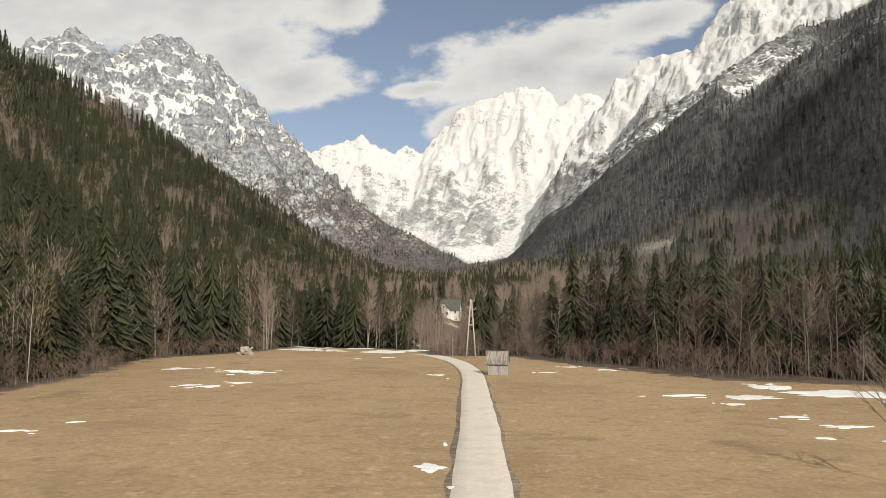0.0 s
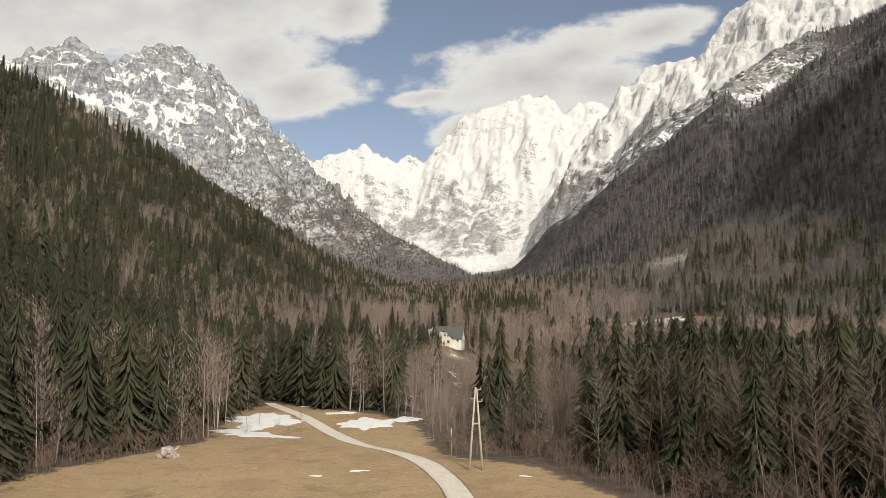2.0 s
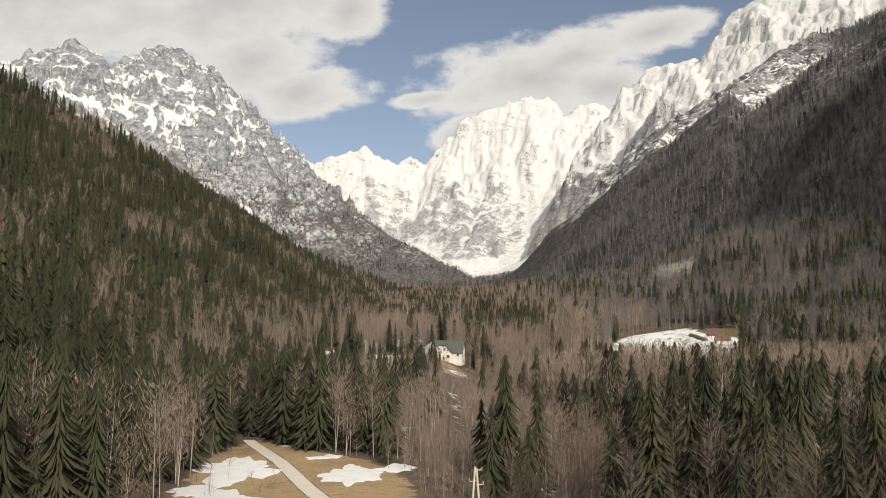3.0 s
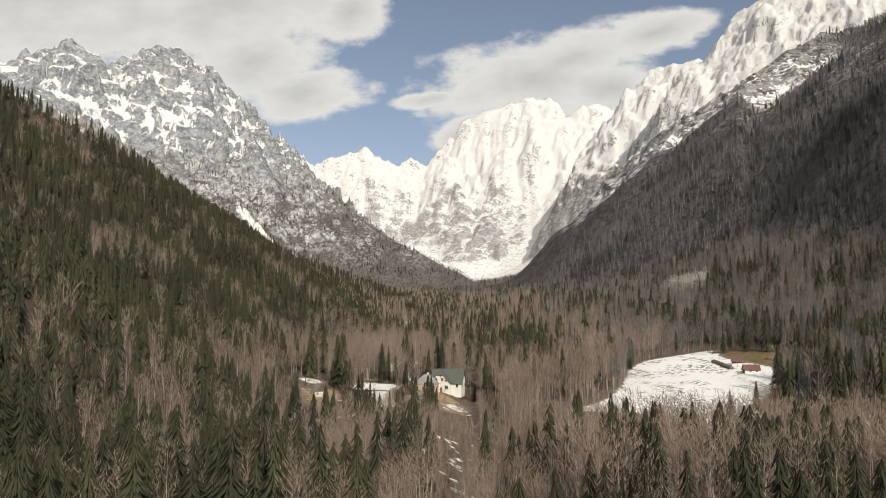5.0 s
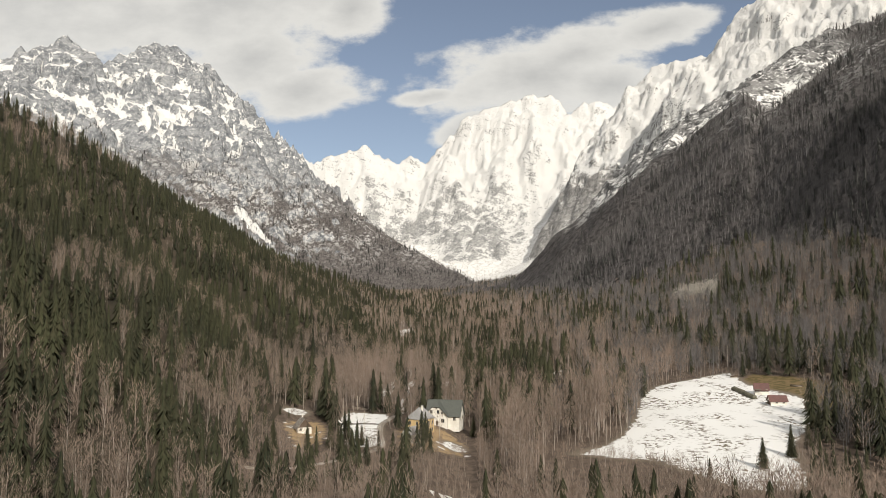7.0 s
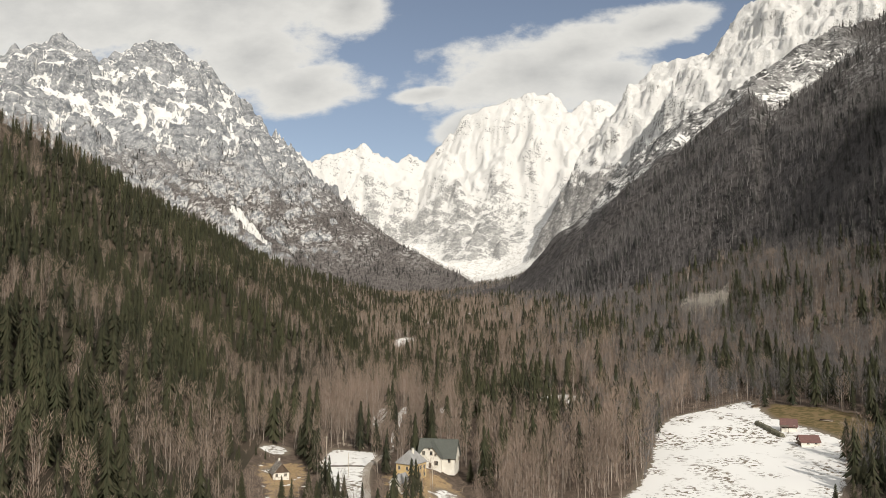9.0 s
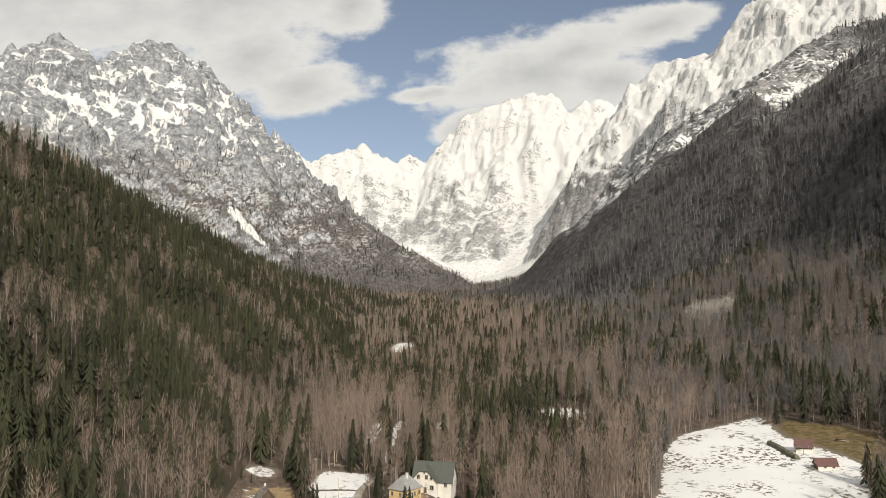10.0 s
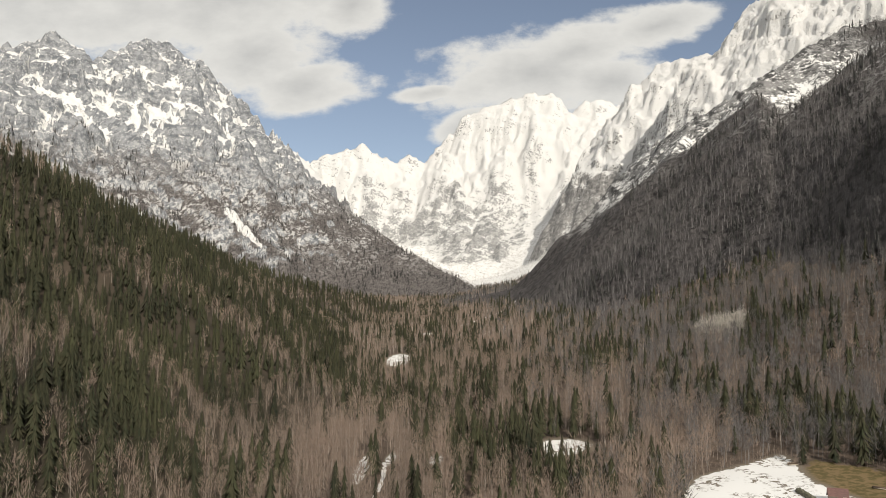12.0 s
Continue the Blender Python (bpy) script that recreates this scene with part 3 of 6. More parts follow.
def build_land():
    rows = np.concatenate([np.arange(-160, 5, 15.0), np.arange(5, 240, 3.2), np.arange(240, 1000, 6.5), np.arange(1000, 2450, 7.5), np.arange(2450, 4500, 7.0), np.arange(4500, 4780, 20.0)])
    side = np.linspace(0.66, 0.84, 10)
    u = np.concatenate([-side[::-1], np.linspace(-0.64, 0.64, 560), side])
    X = u[None, :] * (rows[:, None] + 330)
    X[rows < 0] = u[None, :] * 330
    Y = np.repeat(rows[:, None], len(u), 1)
    H, K = land(X, Y)
    nr, nc = X.shape
    # hollows gather snow, ribs are blown bare
    hollow = 0
    for n, depth in ((7, 14.0), (24, 38.0)):
        pad, w = np.pad(H, ((n + 1, n), (n + 1, n)), mode="edge").cumsum(0).cumsum(1), 2 * n + 1
        mean = (pad[w:, w:] - pad[:-w, w:] - pad[w:, :-w] + pad[:-w, :-w]) / (w * w)
        hollow = hollow + 0.7 * np.clip((mean - H) / depth, -1.2, 1.2)
    hollow = hollow.ravel()
    idx = np.arange(nr * nc).reshape(nr, nc)
    quads = np.stack([idx[:-1, :-1], idx[:-1, 1:], idx[1:, 1:], idx[1:, :-1]], -1).reshape(-1, 4)
    fk = K[:-1, :-1].ravel()
    P = np.stack([X, Y, H], -1).reshape(-1, 3)
    labels = {
        "ground": ("dry tan meadow and brown leaf-littered forest floor of the valley", "ground"),
        "forest_hill": ("steep hillside under spruce forest beside the valley", "hillside"),
        "rock_peak": ("grey limestone peak streaked with snow above forest", "mountain"),
        "snow_col": ("smooth snow-covered saddle behind a rock peak", "mountain"),
        "snow_wall": ("snow-covered rock wall closing the valley head", "mountain"),
        "snow_ridge": ("bright snowy limestone ridge above a forested mountain", "mountain"),
        "dark_mountain": ("dark forested mountain flank with snow-dusted crags", "mountain"),
    }
    for k, name in enumerate(KINDS):
        f = quads[fk == k]
        if not len(f):
            continue
        used, inv = np.unique(f, return_inverse=True)
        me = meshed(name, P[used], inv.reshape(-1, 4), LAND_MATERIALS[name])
        x, y = P[used, 0], P[used, 1]
        if name == "ground":
            put_attribute(me, "meadow", np.maximum(cover_of(x, y, MEADOW, 5), np.maximum(cover_of(x, y, VERGE, 5), np.maximum(0.8 * cover_of(x, y, LAWN, 6), 0.66 * cover_of(x, y, YARD, 6)))))
            put_attribute(me, "olive", cover_of(x, y, SUNNY, 8))
            s = cover_of(x, y, SNOWFIELD, 7)
            for gx, gy, rx, ry in GLADES:
                s = np.maximum(s, np.clip(1.2 - 0.7 * np.hypot((x - gx) / rx, (y - gy) / ry), 0, 1))
            s = np.maximum(s, cover_of(x, y, VILLAGE_SNOW, 5))
            s = np.maximum(s, np.clip(1.2 - line_distance(x, y, TRACK) / 7, 0, 1))
            s = np.maximum(s, smooth(2820, 2950, y + 260 * fbm(x / 200, y / 200, 3)))
            put_attribute(me, "snow", s)
        if name not in ("ground", "forest_hill"):
            put_attribute(me, "hollow", hollow[used])
        if name == "rock_peak":
            wide = 4 + 9 * smooth(-540, -680, x)
            put_attribute(me, "chute", np.clip(1 - line_distance(x, y, CHUTE) / (2 * wide), 0, 1))
        if name == "forest_hill":
            put_attribute(me, "lawn", cover_of(x, y, LAWN, 6))
        if name == "dark_mountain":
            put_attribute(me, "crag", crag_of(x, y))
        tagged(new(name if name == "ground" else "mountain_" + name, me), labels[name][0], labels[name][1], kind="structure")

build_land()


# ---- trees ----
def tri_add(vs, fs, a, b, c):
    n = len(vs)
    vs.extend((a, b, c))
    fs.append((n, n + 1, n + 2))


def spruce_shape(r, height, layers, per, blades, bare=0.12, width=0.17):
    """Trunk and crown of a spruce: whorls of drooping fronds round a tapered stem."""
    tv, tf, cv, cf = [], [], [], []
    sides, segs = 6, 3
    for k in range(segs + 1):
        z, rad = height * k / (segs + 0.02), 0.014 * height * (1 - k / (segs + 0.05))
        tv += [(rad * math.cos(a * math.tau / sides), rad * math.sin(a * math.tau / sides), z) for a in range(sides)]
    for k in range(segs):
        for a in range(sides):
            i, j = k * sides + a, k * sides + (a + 1) % sides
            tf += [(i, j, j + sides), (i, j + sides, i + sides)]
    total = layers * per
    for i in range(total):
        f = min((i + r.uniform(0, 1)) / total, 0.985)
        f = 1 - (1 - f) ** 0.9
        z = height * (bare + (1 - bare) * f)
        reach = width * height * ((1 - f) ** 0.8) * (1 if f > 0.12 else 0.7 + 2.5 * f) + 0.02 * height
        a = i * 2.39996 + r.uniform(-0.5, 0.5)
        l = reach * r.uniform(0.62, 1.2)
        drop = l * r.uniform(0.2, 0.6) * (1.0 - 0.75 * f)
        d, s = Vector((math.cos(a), math.sin(a), 0)), Vector((-math.sin(a), math.cos(a), 0))
        root, tip = Vector((0, 0, z)), Vector((0, 0, z - drop)) + d * l
        inner = root.lerp(tip, 0.6)
        tri_add(cv, cf, root + Vector((0, 0, 0.05 * l)), inner + s * l * 0.2, inner - s * l * 0.2)
        for q in range(blades):
            p = root.lerp(tip, (q + 0.4) / blades) + Vector((0, 0, 0.10 * l * math.sin(math.pi * (q + 0.4) / blades)))
            ww = l * 0.34 * (1.1 - 0.85 * q / blades) * r.uniform(0.6, 1.3)
            h = d * l * 0.05
            for side in (-1, 1):
                e = p + s * side * ww + d * ww * r.uniform(0.3, 0.9) - Vector((0, 0, ww * r.uniform(0.1, 0.7)))
                tri_add(cv, cf, p - h, p + h, e)
                m = p.lerp(e, r.uniform(0.35, 0.8))
                tri_add(cv, cf, m - h * 0.8, m + h * 0.8, m + d * r.uniform(0.0, 0.12) * l - Vector((0, 0, l * r.uniform(0.08, 0.2))))
    return (np.array(tv), np.array(tf)), (np.array([tuple(v) for v in cv]), np.array(cf))


def bare_shape(r, height, limbs, twigs, sprigs, thick=1.0, spread=1.0, stems=1):
    """A leafless tree: a swaying stem, rising limbs, twigs and fine sprigs."""
    tv, tf, cv, cf = [], [], [], []

    def stick(vs, fs, a, b, ra, rb, sides):
        d = (b - a).normalized()
        u = d.orthogonal().normalized()
        w = d.cross(u)
        n = len(vs)
        if sides == 2:
            q = u * math.cos(r.uniform(0, 3)) + w * math.sin(r.uniform(0, 3))
            vs.extend((a + q * ra, a - q * ra, b))
            fs.append((n, n + 1, n + 2))
            return
        for p, rad in ((a, ra), (b, rb)):
            vs.extend(p + (u * math.cos(k * math.tau / sides) + w * math.sin(k * math.tau / sides)) * rad for k in range(sides))
        for k in range(sides):
            j = (k + 1) % sides
            fs.extend(((n + k, n + j, n + sides + j), (n + k, n + sides + j, n + sides + k)))

    for stem in range(stems):
        lean = Vector((r.uniform(-1, 1), r.uniform(-1, 1), 0)) * (0.05 if stems == 1 else 0.28) * height
        hgt = height * (1 if stem == 0 else r.uniform(0.7, 1))
        base = Vector((r.uniform(-0.3, 0.3), r.uniform(-0.3, 0.3), 0)) if stem else Vector()
        seg = 5 if sprigs else 2
        pts = [base + lean * (k / seg) ** 1.3 + Vector((r.uniform(-1, 1), r.uniform(-1, 1), 0)) * 0.012 * hgt * (k > 0) + Vector((0, 0, hgt * k / seg)) for k in range(seg + 1)]
        rad = [0.0066 * hgt * min(thick, 1.2) * (1 - k / (seg + 0.3)) for k in range(seg + 1)]
        sides, n0 = (5 if sprigs else 3), len(tv)
        for pt, ra in zip(pts, rad):
            tv.extend(pt + Vector((math.cos(q * math.tau / sides), math.sin(q * math.tau / sides), 0)) * ra for q in range(sides))
        for k in range(seg):
            for q in range(sides):
                i, j = n0 + k * sides + q, n0 + k * sides + (q + 1) % sides
                tf.extend(((i, j, j + sides), (i, j + sides, i + sides)))
        n_limb = max(2, limbs // stems)
        for i in range(n_limb):
            f = 0.26 + 0.72 * (i + r.uniform(0, 1)) / n_limb
            k = min(int(f * seg), seg - 1)
            p = pts[k].lerp(pts[k + 1], f * seg - k)
            a = r.uniform(0, math.tau)
            up = r.uniform(0.4, 1.2)
            l = hgt * 0.38 * (1.08 - f) ** 0.6 * r.uniform(0.6, 1.15) * spread
            d = Vector((math.cos(a), math.sin(a), up)).normalized()
            q = p + d * l + Vector((0, 0, 0.08 * l))
            lr = 0.011 * hgt * thick * (1 - 0.9 * f) * 0.42 + 0.0006 * hgt
            if not twigs:
                stick(cv, cf, p, q, lr * 1.4, 0, 2)
                continue
            stick(cv, cf, p, q, lr, lr * 0.25, 3 if sprigs else 2)
            for _ in range(twigs):
                g = r.uniform(0.25, 1.0)
                tp = p.lerp(q, g)
                td = (d + Vector((r.uniform(-1, 1), r.uniform(-1, 1), r.uniform(-0.2, 0.9))) * 0.75).normalized()
                tl = l * r.uniform(0.25, 0.55)
                tq = tp + td * tl
                stick(cv, cf, tp, tq, lr * (0.35 if sprigs else 0.8), 0, 2)
                for _ in range(sprigs):
                    sp = tp.lerp(tq, r.uniform(0.2, 1))
                    sd = (td + Vector((r.uniform(-1, 1), r.uniform(-1, 1), r.uniform(-0.3, 0.9))) * 0.8).normalized()
                    stick(cv, cf, sp, sp + sd * tl * r.uniform(0.3, 0.6), lr * 0.32, 0, 2)
    return (np.array([tuple(v) for v in tv]), np.array(tf)), (np.array([tuple(v) for v in cv]), np.array(cf))


def skirted_shape(r, layers, spikes, width, bare=0.05, ragged=0.25):
    """A spruce as tiers of drooping, ragged boughs round a thin stem; one metre high."""
    tv = [(0.013 * math.cos(a * math.tau / 3), 0.013 * math.sin(a * math.tau / 3), 0.0) for a in range(3)] + [(0, 0, 1.0)]
    tf = [(0, 1, 3), (1, 2, 3), (2, 0, 3)]
    cv, cf = [], []
    for k in range(layers):
        f = (k + r.uniform(-0.25, 0.25)) / layers
        z = bare + (1 - bare) * max(f, 0)
        rad = width * (1 - max(f, 0)) ** 0.85 * (1 if f > 0.1 else 0.75 + 2.5 * max(f, 0)) + 0.012
        rise = (1.0 - bare) / layers * 1.5 + rad * (0.42 if layers < 12 else 0.22)
        turn = r.uniform(0, math.tau)
        for j in range(spikes):
            a = turn + (j + r.uniform(-0.3, 0.3)) * math.tau / spikes
            half = math.pi / spikes * (0.95 if spikes < 12 else 0.75)
            reach = rad * r.uniform(1 - 1.6 * ragged, 1 + ragged)
            up = r.uniform(-0.35, 0.35) / layers
            top = Vector((0, 0, min(z + rise + up, 1.0)))
            tip = Vector((math.cos(a) * reach, math.sin(a) * reach, z + up - 0.10 * reach))
            ins = reach * r.uniform(0.5, 0.68)
            lz = z + up + rise * 0.18
            l = Vector((math.cos(a - half) * ins, math.sin(a - half) * ins, lz))
            q = Vector((math.cos(a + half) * ins, math.sin(a + half) * ins, lz))
            mid = top.lerp(tip, 0.55) + Vector((0, 0, 0.10 * reach))
            n = len(cv)
            cv.extend((top, l, tip, q) if layers < 17 else (top, l, tip, q, mid))
            cf.extend(((n, n + 1, n + 2), (n, n + 2, n + 3)) if layers < 17 else ((n, n + 1, n + 4), (n + 1, n + 2, n + 4), (n + 4, n + 2, n + 3), (n, n + 4, n + 3)))
    return (np.array(tv), np.array(tf)), (np.array([tuple(v) for v in cv]), np.array(cf))


def haze_shape(r, slivers, spread=0.22, low=0.28, fine=1.0, stems=1):
    """A leafless tree seen from afar: a thin stem and a broom of fine rising twigs; one metre high."""
    tv, tf, cv, cf = [], [], [], []
    for stem in range(stems):
        lean = Vector((r.uniform(-1, 1), r.uniform(-1, 1), 0)) * (0.03 if stems == 1 else 0.12)
        high = 1.0 if stem == 0 else r.uniform(0.75, 0.95)
        n = len(tv)
        tv += [(0.0065 * max(1, fine * 0.7) * math.cos(a * math.tau / 3), 0.0065 * max(1, fine * 0.7) * math.sin(a * math.tau / 3), 0.0) for a in range(3)] + [(lean.x, lean.y, 0.9 * high)]
        tf += [(n, n + 1, n + 3), (n + 1, n + 2, n + 3), (n + 2, n, n + 3)]
        for i in range(slivers // stems):
            f = low + (0.97 - low) * (i + r.uniform(0, 1)) / (slivers // stems)
            p = lean * f + Vector((0, 0, f * 0.92 * high))
            a = r.uniform(0, math.tau)
            d = Vector((math.cos(a), math.sin(a), 0))
            wide = spread * math.sin(math.pi * min(1, (1.06 - f) / (1.06 - low) * 0.75 + 0.1)) ** 0.7
            out = r.uniform(0, 1) ** 0.7
            p = p + d * wide * out * 0.75 + Vector((0, 0, wide * out * 0.55))
            g = (d * r.uniform(0.1, 1.0) + Vector((r.uniform(-0.45, 0.45), r.uniform(-0.45, 0.45), r.uniform(0.6, 1.7)))).normalized()
            l = r.uniform(0.08, 0.20) * (1.1 - 0.4 * f) * (0.62 if slivers > 200 else 1.0)
            w = g.cross(Vector((r.uniform(-1, 1), r.uniform(-1, 1), r.uniform(-1, 1)))).normalized() * 0.0042 * fine * r.uniform(0.6, 1.4)
            tri_add(cv, cf, p - w, p + w, p + g * l)
    return (np.array(tv), np.array(tf)), (np.array([tuple(v) for v in cv]), np.array(cf))


def joined(shape):
    (tv, tf), (cv, cf) = shape
    return np.concatenate([tv, cv]), np.concatenate([tf, cf + len(tv)]), len(tv)


def wood(name, label, templates, places, sizes, material, tones, r):
    """Many trees as one mesh; each takes a template, a turn and a size."""
    vs, fs, ts, st, base = [], [], [], [], 0
    pick = r.integers(0, len(templates), len(places))
    turn = r.uniform(0, math.tau, len(places))
    for k, (v, f, stem) in enumerate(templates):
        sel = pick == k
        if not sel.any():
            continue
        n = int(sel.sum())
        c, s, h = np.cos(turn[sel])[:, None], np.sin(turn[sel])[:, None], sizes[sel][:, None]
        slim = r.uniform(0.8, 1.2, n)[:, None]
        x = (v[None, :, 0] * c - v[None, :, 1] * s) * h * slim + places[sel, 0:1]
        y = (v[None, :, 0] * s + v[None, :, 1] * c) * h * slim + places[sel, 1:2]
        z = v[None, :, 2] * h + places[sel, 2:3]
        vs.append(np.stack([x, y, z], -1).reshape(-1, 3))
        fs.append((f[None] + (np.arange(n) * len(v))[:, None, None] + base).reshape(-1, 3))
        ts.append(np.repeat(tones[sel], len(v)))
        st.append(np.tile(np.arange(len(v)) < stem, n))
        base += n * len(v)
    me = meshed(name, np.concatenate(vs), np.concatenate(fs), material, False)
    put_attribute(me, "tone", np.concatenate(ts))
    put_attribute(me, "stem", np.concatenate(st))
    return tagged(new(name, me), label, "forest", kind="stuff")


def scatter(r, x0, x1, y0, y1, gap):
    nx, ny = max(1, int((x1 - x0) / gap)), max(1, int((y1 - y0) / gap))
    gx, gy = np.meshgrid(np.arange(nx), np.arange(ny))
    return x0 + (gx.ravel() + r.uniform(0, 1, nx * ny)) * gap, y0 + (gy.ravel() + r.uniform(0, 1, nx * ny)) * gap


ROAD = [(-0.6, -160), (0.2, -40), (1.3, 20), (1.95, 38), (2.7, 56), (3.4, 78), (3.9, 95), (3.9, 105), (3.2, 116), (1.6, 127), (-1.2, 138), (-5.5, 148), (-10, 158), (-15, 169), (-22, 184), (-32, 207), (-46, 237)]
LANE = [(-62, 370), (-40, 384), (-27, 396), (-21, 413), (-23.2, 431), (-24.8, 451), (-22.3, 463), (-14.3, 481)]
TRAIL = [(-16.5, 482), (-18.6, 506), (-18, 536), (-19.5, 561)]
HOUSES = [(5, 452, 11), (-1, 440, 10), (-8, 433, 11), (-12, 420, 8), (-55, 436, 10), (-54, 424, 9), (2, 434, 8), (-14, 412, 7), (-24, 414, 5), (-60, 448, 9), (-66, 440, 8), (146, 448, 9), (150, 474, 9)]


def open_ground(x, y):
    """True where trees may stand."""
    ok = ~inside(x, y, MEADOW) & ~inside(x, y, VERGE) & ~inside(x, y, SNOWFIELD) & ~inside(x, y, SUNNY)
    ok &= ~inside(x, y, VILLAGE_SNOW) & ~inside(x, y, LAWN) & (line_distance(x, y, TRAIL) > 2.2)
    ok &= (line_distance(x, y, ROAD) > 5) & (line_distance(x, y, LANE) > 3)
    ok &= (line_distance(x, y, STREAM) > 2.2) | (y > 560) | (y < 140)
    ok &= line_distance(x, y, TRACK) > 7
    for gx, gy, rad in HOUSES:
        ok &= np.hypot(x - gx, y - gy) > rad
    for gx, gy, rx, ry in GLADES:
        ok &= np.hypot((x - gx) / rx, (y - gy) / ry) > 1.05
    return ok


def in_view(x, y, margin=25):
    """Keeps the wedge of land that the flight overlooks."""
    return np.abs(x) < 0.62 * (y + 10) + margin


def overlooked(x, y, z):
    """False for places that the hills hide from the whole flight."""
    seen = np.zeros(x.shape, bool)
    for ex, ey, ez in ((1, 0, 12), (4, 100, 44), (12, 200, 84)):
        clear = np.ones(x.shape, bool)
        for f in np.linspace(0.25, 0.985, 22):
            h = land(ex + (x - ex) * f, ey + (y - ey) * f)[0]
            clear &= h < ez + (z + 20 - ez) * f + 4
        seen |= clear & (y > ey + 10)
    return seen


def spruce_share(x, y, z, kind):
    patch = fbm(x / 90 + 3, y / 90, 3) * 0.55
    share = np.where(kind == 1, 0.66 + patch * 1.4 + 0.06 * smooth(250, 600, y), 0.46 + patch * 1.0)
    share = np.where((kind == 0) & (x < -25), 0.48 + patch, share)
    share = np.where((kind == 0) & (x > 20) & (y > 350), 0.31 + 0.05 * smooth(500, 620, y) + patch * 1.3, share)
    share = np.where((kind == 0) & (np.abs(x) < 50) & (y > 640), 0.66 + patch, share)
    share = np.where((kind == 0) & (y < 300) & (x > 8), 0.34 + patch * 1.2, share)
    share = np.where((kind == 0) & (y > 240) & (y < 400) & (x < 5) & (x > -60), 0.55 + patch, share)
    share = np.where((kind == 0) & (x > 18) & (y < 152), 0.30 + patch, share)
    share = np.where((x < -20) & (y < 260), 0.76 + patch * 0.9, share)
    share = np.where((x > 12) & (y > 60) & (y < 225), 0.44 + patch * 1.5, share)
    share = np.where((x > -10) & (x < 30) & (y > 140) & (y < 262), 0.06 + patch * 0.25, share)
    share = np.where((kind == 0) & (x > 20) & (x < 64) & (y > 405) & (y < 560), 0.62 + patch, share)
    share = np.where((kind == 0) & (x > 95) & (y > 325) & (y < 425), 0.24 + patch * 1.1, share)
    share = np.where(kind == 6, 0.36 + patch * 1.3, share)
    share = np.where((kind == 1) & (x < -0.20 * y - 10), share + 0.20, share)
    share = np.where((kind == 1) & (y > 395) & (y < 640), share - 0.36 * smooth(75, 35, z), share)
    share = np.where(kind == 2, 0.48 + patch * 1.4, share)
    share = share * np.where(kind == 1, 0.92 + 0.33 * smooth(70, 150, z), np.where((kind == 2) | (kind == 6), 0.42, 0.52)) + np.where(kind == 1, 0.30, 0.30) * patch
    share = np.where((x > 28) & (x < 190) & (y > 150) & (y < 300), np.where(y < 215, 0.42, 0.20) + patch, share)
    share = np.where((x > 23) & (y > 92) & (y <= 150), 0.42 + patch, share)
    share = np.where((x < -44) & (y < 240), 0.68 + patch, share)
    share = np.where((x < -38) & (y > 235) & (y < 385), 0.66 + patch, share)
    share = np.where((kind == 0) & (x > 150) & (y > 290) & (y < 520), 0.45 + patch, share)
    return np.clip(share, 0.03, 0.92)


